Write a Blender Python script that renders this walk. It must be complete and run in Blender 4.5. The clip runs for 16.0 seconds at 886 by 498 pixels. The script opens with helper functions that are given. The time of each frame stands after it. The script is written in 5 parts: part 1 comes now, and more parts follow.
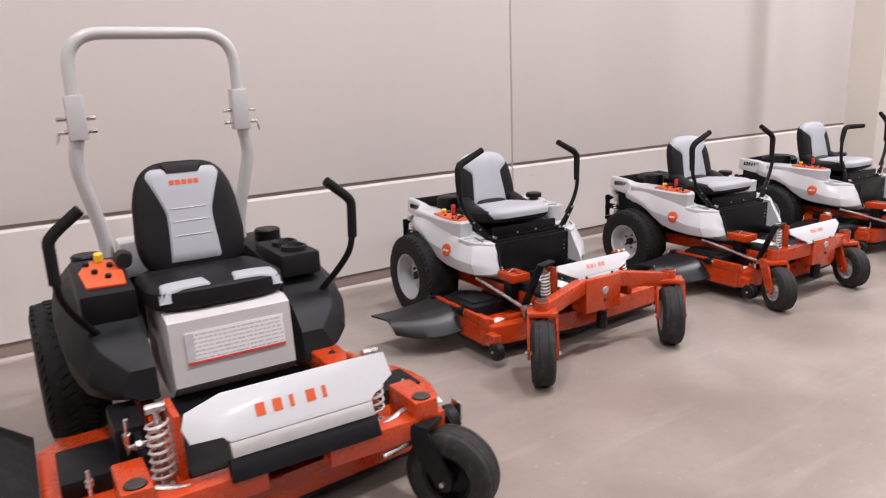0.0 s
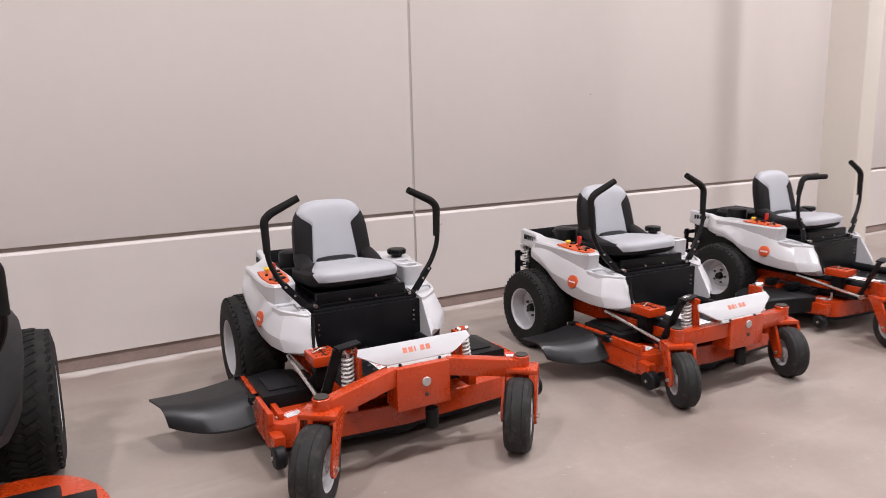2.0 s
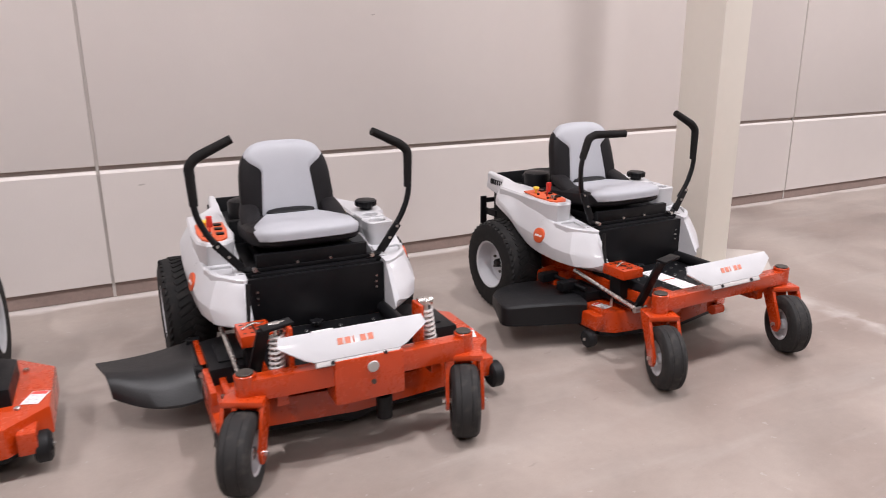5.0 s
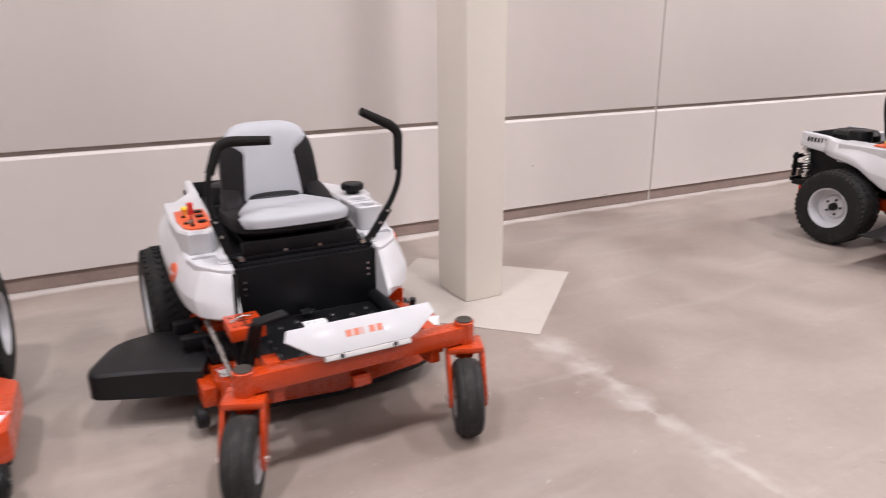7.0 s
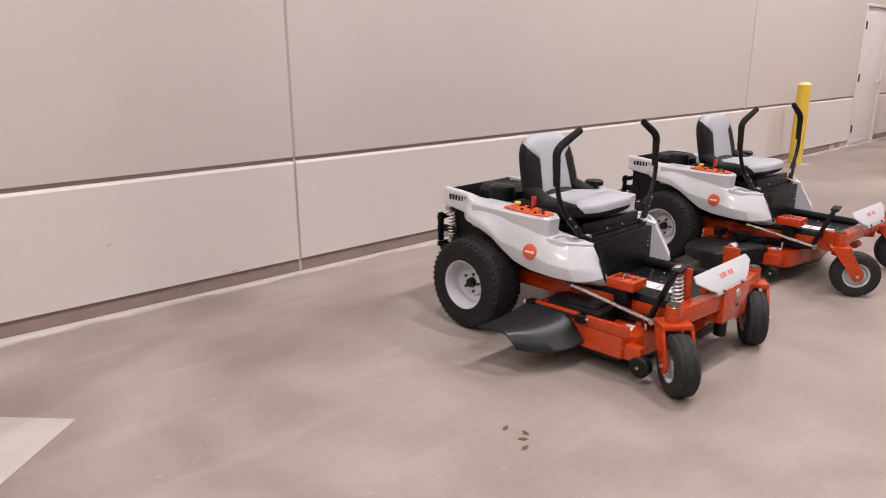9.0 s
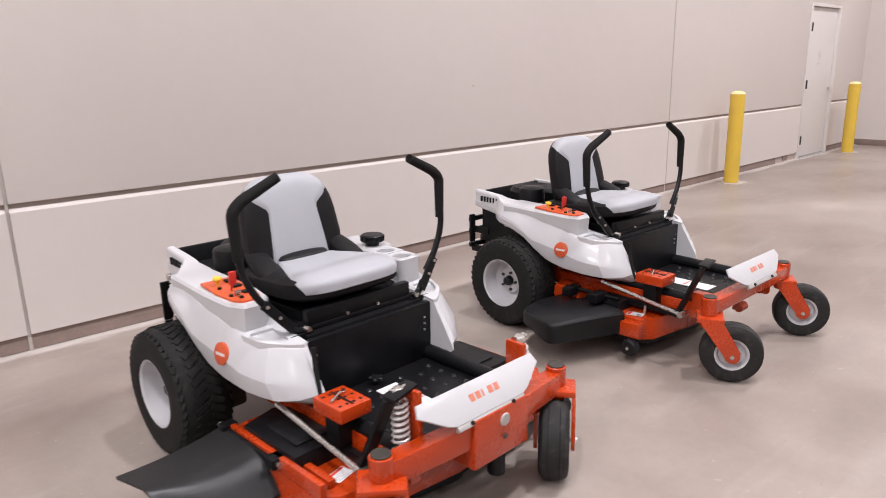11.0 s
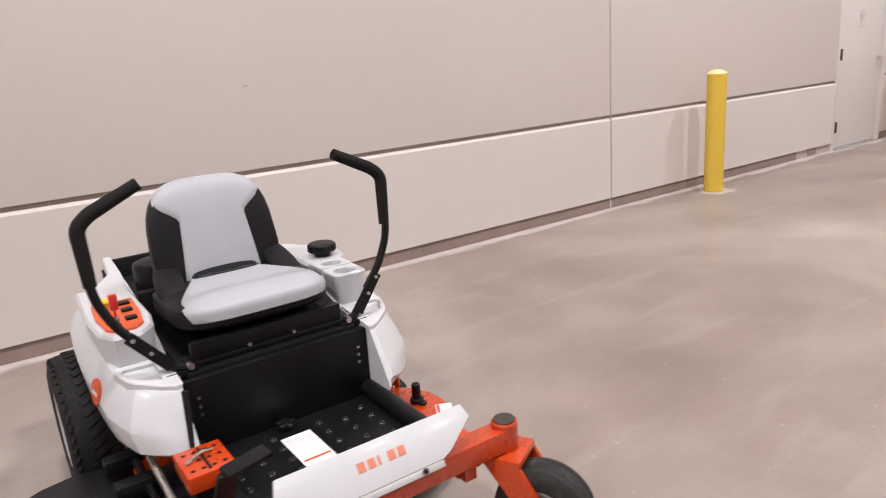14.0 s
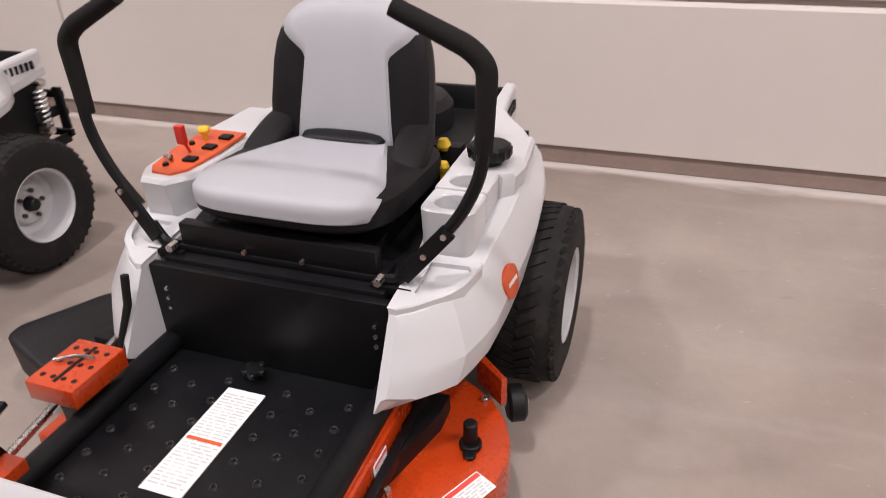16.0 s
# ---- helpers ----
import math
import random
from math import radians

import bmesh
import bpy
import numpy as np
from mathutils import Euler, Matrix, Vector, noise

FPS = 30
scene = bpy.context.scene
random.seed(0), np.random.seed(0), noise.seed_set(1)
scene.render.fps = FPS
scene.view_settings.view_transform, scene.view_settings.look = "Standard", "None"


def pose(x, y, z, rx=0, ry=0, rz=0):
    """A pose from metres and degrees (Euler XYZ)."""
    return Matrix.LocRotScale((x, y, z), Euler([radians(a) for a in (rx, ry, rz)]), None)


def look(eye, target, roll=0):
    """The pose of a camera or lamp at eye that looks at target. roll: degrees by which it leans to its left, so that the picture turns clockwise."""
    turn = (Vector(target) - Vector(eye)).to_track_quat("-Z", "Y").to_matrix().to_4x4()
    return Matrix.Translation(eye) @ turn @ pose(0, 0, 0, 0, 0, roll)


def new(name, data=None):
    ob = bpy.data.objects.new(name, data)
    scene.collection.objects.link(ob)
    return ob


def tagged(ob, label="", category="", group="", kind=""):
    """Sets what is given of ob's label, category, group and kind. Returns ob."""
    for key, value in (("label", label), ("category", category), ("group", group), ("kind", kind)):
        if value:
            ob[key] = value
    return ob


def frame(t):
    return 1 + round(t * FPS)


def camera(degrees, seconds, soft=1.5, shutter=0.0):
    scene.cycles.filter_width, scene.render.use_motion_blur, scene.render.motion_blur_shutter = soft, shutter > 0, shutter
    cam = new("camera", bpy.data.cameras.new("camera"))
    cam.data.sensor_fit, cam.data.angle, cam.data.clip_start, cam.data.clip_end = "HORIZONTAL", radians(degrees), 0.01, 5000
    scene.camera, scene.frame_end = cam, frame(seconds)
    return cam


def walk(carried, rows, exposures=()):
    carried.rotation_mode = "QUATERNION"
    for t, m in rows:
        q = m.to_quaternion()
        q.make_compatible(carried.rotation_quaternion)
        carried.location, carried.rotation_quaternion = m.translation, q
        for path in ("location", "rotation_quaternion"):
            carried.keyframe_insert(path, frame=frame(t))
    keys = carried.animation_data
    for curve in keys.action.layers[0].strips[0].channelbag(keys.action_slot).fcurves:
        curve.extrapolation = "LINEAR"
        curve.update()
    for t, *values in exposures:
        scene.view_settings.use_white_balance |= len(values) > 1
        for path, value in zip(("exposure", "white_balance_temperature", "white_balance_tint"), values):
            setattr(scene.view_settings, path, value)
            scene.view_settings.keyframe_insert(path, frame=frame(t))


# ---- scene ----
cam = camera(65.0, 16.0, 0.9, 0.3)
PATH = [
    (0, (-0.543, -4.638, 1.483), (0.514, -3.006, 1.014), -2.3),
    (0.5, (-0.205, -4.698, 1.475), (0.881, -3.065, 1.083), -2.0),
    (1, (0.146, -4.722, 1.453), (1.223, -3.095, 1.016), 0.1),
    (1.3, (0.336, -4.673, 1.431), (1.407, -3.032, 1.032), 0.5),
    (1.5, (0.484, -4.622, 1.434), (1.575, -2.987, 1.064), 1.2),
    (2, (0.821, -4.541, 1.426), (1.803, -2.836, 1.065), -1.3),
    (2.5, (1.204, -4.504, 1.426), (2.04, -2.731, 1.028), -1.5),
    (3, (1.586, -4.389, 1.419), (2.436, -2.643, 0.939), 0.4),
    (3.5, (1.946, -4.347, 1.401), (2.796, -2.608, 0.898), -1.3),
    (4, (2.341, -4.37, 1.389), (3.208, -2.649, 0.852), 0.9),
    (4.2, (2.495, -4.36, 1.375), (3.398, -2.662, 0.827), -0.1),
    (6.3, (4.275, -4.355, 1.385), (5.070, -2.602, 0.852), -2.4),
    (6.5, (4.451, -4.309, 1.383), (5.253, -2.560, 0.838), -3.2),
    (7, (4.913, -4.284, 1.373), (5.792, -2.589, 0.775), -0.4),
    (7.5, (5.424, -4.156, 1.372), (6.529, -2.588, 0.804), 0.7),
    (8, (5.872, -4.127, 1.394), (7.12, -2.664, 0.845), -2.0),
    (8.5, (6.349, -4.09, 1.41), (7.613, -2.636, 0.871), -0.5),
    (10.8, (8.242, -3.978, 1.406), (9.571, -2.578, 0.882), -1.5),
    (11, (8.399, -3.986, 1.4), (9.704, -2.557, 0.894), -1.2),
    (11.5, (8.763, -4.012, 1.384), (10.054, -2.589, 0.827), 0.1),
    (12, (9.131, -3.962, 1.374), (10.429, -2.54, 0.833), 0.7),
    (12.5, (9.52, -3.941, 1.378), (10.828, -2.537, 0.815), -2.0),
    (13, (9.967, -3.946, 1.363), (11.219, -2.505, 0.767), -1.6),
    (13.5, (10.476, -3.908, 1.365), (11.655, -2.396, 0.796), -3.0),
    (14, (10.983, -3.93, 1.335), (12.07, -2.338, 0.803), -4.1),
    (14.5, (11.452, -3.859, 1.331), (12.22, -2.115, 0.724), -3.0),
    (15, (11.845, -3.663, 1.341), (12.113, -1.804, 0.653), -5.5),
    (15.5, (12.171, -3.425, 1.352), (11.999, -1.614, 0.521), -1.9),
    (16, (12.408, -3.101, 1.283), (11.825, -1.457, 0.304), -1.5),
]
walk(cam, [(t, look(eye, target, roll)) for t, eye, target, roll in PATH],
     [(0, 0.06, 6480, 10), (1, 0.0, 6500, 10), (4.2, -0.03, 6520, 10.5), (7, -0.04, 6560, 11), (7.5, -0.12, 6750, 10.5), (8, -0.18, 6850, 12.5), (8.7, -0.24, 6800, 12), (10.8, -0.03, 6500, 10), (11.5, -0.10, 6510, 10), (13, -0.09, 6560, 10), (14.0, -0.11, 6680, 8.5), (14.7, -0.15, 6800, 11.0), (16, -0.27, 6850, 12.5)])

# ---- world and light ----
world = bpy.data.worlds.new("hall_world")
scene.world = world
world.use_nodes = True
world.node_tree.nodes["Background"].inputs[0].default_value = (0.9, 0.92, 1.0, 1)
world.node_tree.nodes["Background"].inputs[1].default_value = 0.02
CEILING = 8.9
# front row placed from the cast shadows, back row added as fill light
LAMPS = [(x, -3.9) for x in (-2.05, 2.45, 6.95, 11.45, 15.95, 20.2)] + [(x, -10.9) for x in (-2.05, 2.45, 6.95, 11.45, 15.95, 20.2)]
LAMP_WATTS = 362.0
scene.view_settings.exposure = 0.0


# ---- materials ----
def mat(name, color, rough=0.5, metal=0.0, coat=0.0, var=0.06, scale=6.0, bump=0.0, bump_scale=60.0, dirt=0.0, rough_var=0.08, per_object=0.0, spec=0.5):
    """Base colour with variation at two scales, uneven gloss and fine relief."""
    m = bpy.data.materials.new(name)
    m.use_nodes = True
    nt = m.node_tree
    nd, ln = nt.nodes, nt.links
    b = nd["Principled BSDF"]
    b.inputs["Metallic"].default_value = metal
    b.inputs["Coat Weight"].default_value = coat
    b.inputs["Coat Roughness"].default_value = 0.12
    b.inputs["Specular IOR Level"].default_value = spec
    co = nd.new("ShaderNodeTexCoord")
    n1 = nd.new("ShaderNodeTexNoise")
    n1.inputs["Scale"].default_value = scale
    n1.inputs["Detail"].default_value = 5
    ln.new(co.outputs["Object"], n1.inputs["Vector"])
    n2 = nd.new("ShaderNodeTexNoise")
    n2.inputs["Scale"].default_value = scale * 11
    n2.inputs["Detail"].default_value = 3
    ln.new(co.outputs["Object"], n2.inputs["Vector"])
    mix = nd.new("ShaderNodeMath")
    mix.operation = "MULTIPLY_ADD"
    mix.inputs[1].default_value = 0.35
    ln.new(n2.outputs["Fac"], mix.inputs[0])
    sc = nd.new("ShaderNodeMath")
    sc.operation = "MULTIPLY"
    sc.inputs[1].default_value = 0.65
    ln.new(n1.outputs["Fac"], sc.inputs[0])
    ln.new(sc.outputs[0], mix.inputs[2])
    ramp = nd.new("ShaderNodeMapRange")
    ramp.inputs["From Min"].default_value = 0.3
    ramp.inputs["From Max"].default_value = 0.7
    ramp.inputs["To Min"].default_value = 1 - var
    ramp.inputs["To Max"].default_value = 1 + var
    ln.new(mix.outputs[0], ramp.inputs["Value"])
    mul = nd.new("ShaderNodeMix")
    mul.data_type = "RGBA"
    mul.blend_type = "MULTIPLY"
    mul.inputs["Factor"].default_value = 1
    mul.inputs["A"].default_value = (*color, 1)
    ln.new(ramp.outputs[0], mul.inputs["B"])
    col = mul.outputs["Result"]
    if dirt:
        n3 = nd.new("ShaderNodeTexNoise")
        n3.inputs["Scale"].default_value = scale * 2.7
        n3.inputs["Detail"].default_value = 7
        ln.new(co.outputs["Object"], n3.inputs["Vector"])
        r3 = nd.new("ShaderNodeMapRange")
        r3.inputs["From Min"].default_value = 0.52
        r3.inputs["From Max"].default_value = 0.75
        r3.inputs["To Max"].default_value = dirt
        ln.new(n3.outputs["Fac"], r3.inputs["Value"])
        dm = nd.new("ShaderNodeMix")
        dm.data_type = "RGBA"
        dm.inputs["B"].default_value = (0.3, 0.26, 0.22, 1)
        ln.new(r3.outputs[0], dm.inputs["Factor"])
        ln.new(col, dm.inputs["A"])
        col = dm.outputs["Result"]
    if per_object:
        oi = nd.new("ShaderNodeObjectInfo")
        om = nd.new("ShaderNodeMapRange")
        om.inputs["To Min"].default_value = 1 - per_object
        om.inputs["To Max"].default_value = 1 + per_object
        ln.new(oi.outputs["Random"], om.inputs["Value"])
        pm = nd.new("ShaderNodeMix")
        pm.data_type = "RGBA"
        pm.blend_type = "MULTIPLY"
        pm.inputs["Factor"].default_value = 1
        ln.new(col, pm.inputs["A"])
        ln.new(om.outputs[0], pm.inputs["B"])
        col = pm.outputs["Result"]
    ln.new(col, b.inputs["Base Color"])
    rr = nd.new("ShaderNodeMapRange")
    rr.inputs["From Min"].default_value = 0.3
    rr.inputs["From Max"].default_value = 0.7
    rr.inputs["To Min"].default_value = max(0.02, rough - rough_var)
    rr.inputs["To Max"].default_value = min(1, rough + rough_var)
    ln.new(mix.outputs[0], rr.inputs["Value"])
    ln.new(rr.outputs[0], b.inputs["Roughness"])
    if bump:
        nb = nd.new("ShaderNodeTexNoise")
        nb.inputs["Scale"].default_value = bump_scale
        nb.inputs["Detail"].default_value = 4
        ln.new(co.outputs["Object"], nb.inputs["Vector"])
        bp = nd.new("ShaderNodeBump")
        bp.inputs["Strength"].default_value = bump
        bp.inputs["Distance"].default_value = 0.004
        ln.new(nb.outputs["Fac"], bp.inputs["Height"])
        ln.new(bp.outputs[0], b.inputs["Normal"])
    return m


WALL_PAINT = mat("painted_concrete_wall", (0.600, 0.546, 0.517), 0.62, var=0.025, scale=0.7, bump=0.12, bump_scale=90, rough_var=0.05)
COLUMN_PAINT = mat("painted_steel_column", (0.70, 0.655, 0.585), 0.5, var=0.025, scale=2, bump=0.08, bump_scale=70)
GAP = mat("brown_gap_strip", (0.235, 0.172, 0.148), 0.85, var=0.16, scale=5, bump=0.3, bump_scale=50)
SEALANT = mat("joint_sealant", (0.42, 0.38, 0.35), 0.7, var=0.08, scale=8)
REVEAL = mat("reveal_recess", (0.42, 0.35, 0.315), 0.8, var=0.08, scale=4)
PAD = mat("pale_concrete_pad", (0.44, 0.395, 0.36), 0.5, var=0.07, scale=2.5, bump=0.15, bump_scale=60, dirt=0.12)
# ceiling stays out of view; its dark grey holds down the fill light
CEIL = mat("unseen_low_bounce_ceiling", (0.17, 0.165, 0.16), 0.8, var=0.03, scale=1)
# grey picked so that the unseen south wall throws back little light
FAR_WALL = mat("unseen_low_bounce_wall", (0.20, 0.19, 0.18), 0.75, var=0.08, scale=0.8, bump=0.2, bump_scale=30)
DOOR_PAINT = mat("off_white_door_paint", (0.62, 0.58, 0.56), 0.42, var=0.02, scale=2, coat=0.1)
YELLOW = mat("yellow_bollard_sleeve", (0.66, 0.44, 0.055), 0.42, var=0.05, scale=5, bump=0.05)
YELLOW_TOP = mat("pale_yellow_dome", (0.76, 0.62, 0.30), 0.5, var=0.05, scale=6)
WHITE = mat("white_body_plastic", (0.525, 0.522, 0.538), 0.34, var=0.02, scale=7, coat=0.25, bump=0.03, bump_scale=160)
ORANGE = mat("orange_powder_coat", (0.45, 0.041, 0.004), 0.28, var=0.05, scale=8, coat=0.3, bump=0.02, bump_scale=120)
ORANGE_TRIM = mat("orange_console_plastic", (0.60, 0.09, 0.025), 0.4, var=0.05, scale=10)
RED = mat("red_lever_plastic", (0.55, 0.03, 0.02), 0.35, var=0.05, scale=10)
GOLD = mat("yellow_knob_plastic", (0.75, 0.48, 0.03), 0.35, var=0.05, scale=10)
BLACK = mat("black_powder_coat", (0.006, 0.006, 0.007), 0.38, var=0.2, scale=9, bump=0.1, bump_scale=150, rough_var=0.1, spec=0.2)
PLASTIC = mat("black_moulded_plastic", (0.008, 0.008, 0.009), 0.5, var=0.2, scale=8, bump=0.25, bump_scale=220, spec=0.25)
FLAP = mat("black_flap_rubber", (0.011, 0.011, 0.012), 0.36, var=0.2, scale=8, bump=0.15, bump_scale=120, spec=0.4)
RUBBER = mat("black_tyre_rubber", (0.014, 0.0135, 0.0135), 0.75, var=0.25, scale=9, bump=0.2, bump_scale=90, dirt=0.05, spec=0.2)
WORN_RUBBER = mat("dusty_caster_rubber", (0.021, 0.020, 0.020), 0.7, var=0.22, scale=12, bump=0.15, bump_scale=80, dirt=0.10, spec=0.25)
GRIP = mat("foam_lever_grip", (0.011, 0.010, 0.010), 0.8, var=0.2, scale=20, bump=0.4, bump_scale=250, spec=0.18)
VINYL = mat("dark_grey_seat_vinyl", (0.010, 0.009, 0.010), 0.5, var=0.14, scale=14, bump=0.12, bump_scale=260, spec=0.16)
GREY_VINYL = mat("light_grey_seat_vinyl", (0.365, 0.368, 0.395), 0.5, var=0.03, scale=14, bump=0.10, bump_scale=280)
CHROME = mat("zinc_plated_steel", (0.62, 0.60, 0.58), 0.28, metal=1.0, var=0.1, scale=20)
SPRING = mat("pale_spring_steel", (0.72, 0.70, 0.69), 0.33, metal=0.5, var=0.06, scale=20)
RIM = mat("pale_grey_rim_paint", (0.50, 0.497, 0.515), 0.36, var=0.03, scale=10, coat=0.2)
ALU = mat("brushed_grey_lip", (0.45, 0.43, 0.42), 0.4, metal=0.4, var=0.08, scale=20)
LABEL = mat("white_label_vinyl", (0.78, 0.76, 0.76), 0.4, var=0.02, scale=20)
NAME_INK = mat("faded_orange_print", (0.60, 0.19, 0.12), 0.45, var=0.1, scale=30)
INK = mat("grey_print", (0.52, 0.51, 0.52), 0.5, var=0.2, scale=30)
RED_INK = mat("red_print", (0.62, 0.06, 0.05), 0.45, var=0.1, scale=30)
ROPS = mat("light_grey_bar_paint", (0.47, 0.45, 0.445), 0.4, var=0.03, scale=8, coat=0.2)
SILVER = mat("silver_grey_plastic", (0.52, 0.50, 0.49), 0.42, var=0.03, scale=8)
LEAF = mat("dry_brown_leaf", (0.13, 0.07, 0.04), 0.8, var=0.2, scale=30)
PLATE_RING = mat("worn_black_ring_edge", (0.02, 0.02, 0.02), 0.22, var=0.2, scale=12, spec=0.6)
# dark steel parts; also the painted shade inside the open caster posts
STEEL_AND_SHADE = mat("dark_steel_and_post_shade", (0.045, 0.038, 0.032), 0.55, metal=0.2, var=0.2, scale=30)


def floor_material():
    m = bpy.data.materials.new("polished_concrete_floor")
    m.use_nodes = True
    nt = m.node_tree
    nd, ln = nt.nodes, nt.links
    b = nd["Principled BSDF"]
    co = nd.new("ShaderNodeTexCoord")

    def noise_at(scale, detail, stretch=(1, 1, 1), distort=0.0):
        mp = nd.new("ShaderNodeMapping")
        mp.inputs["Scale"].default_value = stretch
        ln.new(co.outputs["Object"], mp.inputs["Vector"])
        n = nd.new("ShaderNodeTexNoise")
        n.inputs["Scale"].default_value = scale
        n.inputs["Detail"].default_value = detail
        n.inputs["Distortion"].default_value = distort
        ln.new(mp.outputs[0], n.inputs["Vector"])
        return n.outputs["Fac"]

    def ranged(src, a, c, lo, hi):
        r = nd.new("ShaderNodeMapRange")
        for k, v in (("From Min", a), ("From Max", c), ("To Min", lo), ("To Max", hi)):
            r.inputs[k].default_value = v
        ln.new(src, r.inputs["Value"])
        return r.outputs[0]

    def mixed(fac, a, c, mode="MIX"):
        x = nd.new("ShaderNodeMix")
        x.data_type, x.blend_type = "RGBA", mode
        for key, v in (("Factor", fac), ("A", a), ("B", c)):
            if isinstance(v, tuple):
                x.inputs[key].default_value = v
            elif isinstance(v, float):
                x.inputs[key].default_value = v
            else:
                ln.new(v, x.inputs[key])
        return x.outputs["Result"]

    cloud = noise_at(0.55, 6, distort=0.6)
    c = mixed(ranged(cloud, 0.32, 0.68, 0.0, 1.0), (0.224, 0.176, 0.152, 1), (0.342, 0.292, 0.260, 1))
    mottle = noise_at(2.3, 7, distort=0.5)
    c = mixed(1.0, c, ranged(mottle, 0.28, 0.72, 0.86, 1.12), "MULTIPLY")
    drag = noise_at(2.2, 6, (0.5, 3.0, 1), 0.4)
    c = mixed(ranged(drag, 0.56, 0.74, 0.0, 0.26), c, (0.42, 0.375, 0.35, 1))
    grit = noise_at(140, 3)
    c = mixed(1.0, c, ranged(grit, 0.3, 0.7, 0.975, 1.025), "MULTIPLY")
    blots = noise_at(0.9, 4, (1, 1, 1), 1.2)
    c = mixed(ranged(blots, 0.48, 0.78, 0.0, 0.13), c, (0.20, 0.15, 0.125, 1))
    # paint flecks, dark scuffs and fine scratches
    c = mixed(ranged(noise_at(31, 2, distort=0.4), 0.715, 0.74, 0.0, 0.28), c, (0.50, 0.47, 0.45, 1))
    c = mixed(ranged(noise_at(9, 5, (1.0, 2.6, 1), 1.5), 0.70, 0.76, 0.0, 0.25), c, (0.12, 0.095, 0.085, 1))
    c = mixed(ranged(noise_at(5.5, 8, (0.6, 9.0, 1), 1.0), 0.66, 0.74, 0.0, 0.12), c, (0.44, 0.40, 0.37, 1))
    c = mixed(1.0, c, ranged(noise_at(24, 7, distort=0.3), 0.3, 0.7, 0.968, 1.032), "MULTIPLY")
    # dusty control joint on the column line, worn pale on both sides
    sep = nd.new("ShaderNodeSeparateXYZ")
    ln.new(co.outputs["Object"], sep.inputs[0])

    def sums(op, p, q):
        k = nd.new("ShaderNodeMath")
        k.operation = op
        for i, v in enumerate((p, q)):
            if isinstance(v, float):
                k.inputs[i].default_value = v
            else:
                ln.new(v, k.inputs[i])
        return k.outputs[0]
    wobble = ranged(noise_at(1.6, 7, distort=0.8), 0.3, 0.7, -0.05, 0.05)
    off = sums("ABSOLUTE", sums("ADD", sums("SUBTRACT", sep.outputs["X"], 6.665), wobble), 0.0)
    width = ranged(noise_at(3.6, 8, distort=0.8), 0.36, 0.64, 0.008, 0.105)
    band = sums("MULTIPLY", ranged(sums("DIVIDE", off, width), 0.2, 1.5, 0.62, 0.0), ranged(noise_at(7.0, 6, distort=0.5), 0.36, 0.6, 0.25, 1.0))
    ahead = ranged(sep.outputs["Y"], -1.9, -1.75, 1.0, 0.0)
    c = mixed(sums("MULTIPLY", band, ahead), c, (0.46, 0.42, 0.40, 1))
    # pale dust swept against the wall
    dust = ranged(sums("ADD", sep.outputs["Y"], ranged(noise_at(3.0, 6, (1, 2, 1)), 0.3, 0.7, -0.035, 0.035)), -0.10, -0.045, 0.0, 0.75)
    c = mixed(dust, c, (0.62, 0.57, 0.54, 1))
    ln.new(c, b.inputs["Base Color"])
    ln.new(ranged(mottle, 0.3, 0.7, 0.30, 0.46), b.inputs["Roughness"])
    b.inputs["Specular IOR Level"].default_value = 0.55
    bp = nd.new("ShaderNodeBump")
    bp.inputs["Strength"].default_value = 0.03
    bp.inputs["Distance"].default_value = 0.003
    ln.new(noise_at(35, 5), bp.inputs["Height"])
    ln.new(bp.outputs[0], b.inputs["Normal"])
    return m


FLOOR = floor_material()
GLOW = bpy.data.materials.new("lamp_diffuser")
GLOW.use_nodes = True
GLOW.node_tree.nodes["Principled BSDF"].inputs["Emission Color"].default_value = (1, 0.95, 0.88, 1)
GLOW.node_tree.nodes["Principled BSDF"].inputs["Emission Strength"].default_value = 6.0


# ---- mesh helpers ----
def finish(name, bm, material, smooth=True, angle=35):
    bmesh.ops.recalc_face_normals(bm, faces=bm.faces)
    me = bpy.data.meshes.new(name)
    bm.to_mesh(me)
    bm.free()
    me.materials.append(material)
    if smooth:
        me.shade_smooth()
        me.set_sharp_from_angle(angle=radians(angle))
    return me


SPLIT = {"side_tube", "bolts", "vents", "switches", "engine_tray", "front_axle", "transmission", "flap_hinge", "hinge_nut", "roller_bracket", "wheel_nuts", "shock_eye", "grip_bumps", "seam", "height_holes", "name_bars", "hinge_pin", "link_rod"}
STUFF = {"label_print", "badge_bars"}


def pieces(bm):
    """The loose pieces of a mesh, each as a mesh of its own."""
    bm.verts.ensure_lookup_table()
    seen, out = set(), []
    for v in bm.verts:
        if v in seen:
            continue
        todo, group = [v], []
        seen.add(v)
        while todo:
            q = todo.pop()
            group.append(q)
            for e in q.link_edges:
                o = e.other_vert(q)
                if o not in seen:
                    seen.add(o)
                    todo.append(o)
        one = bmesh.new()
        made = {q: one.verts.new(q.co) for q in group}
        for f in {f for q in group for f in q.link_faces}:
            one.faces.new([made[q] for q in f.verts])
        out.append(one)
    bm.free()
    return out


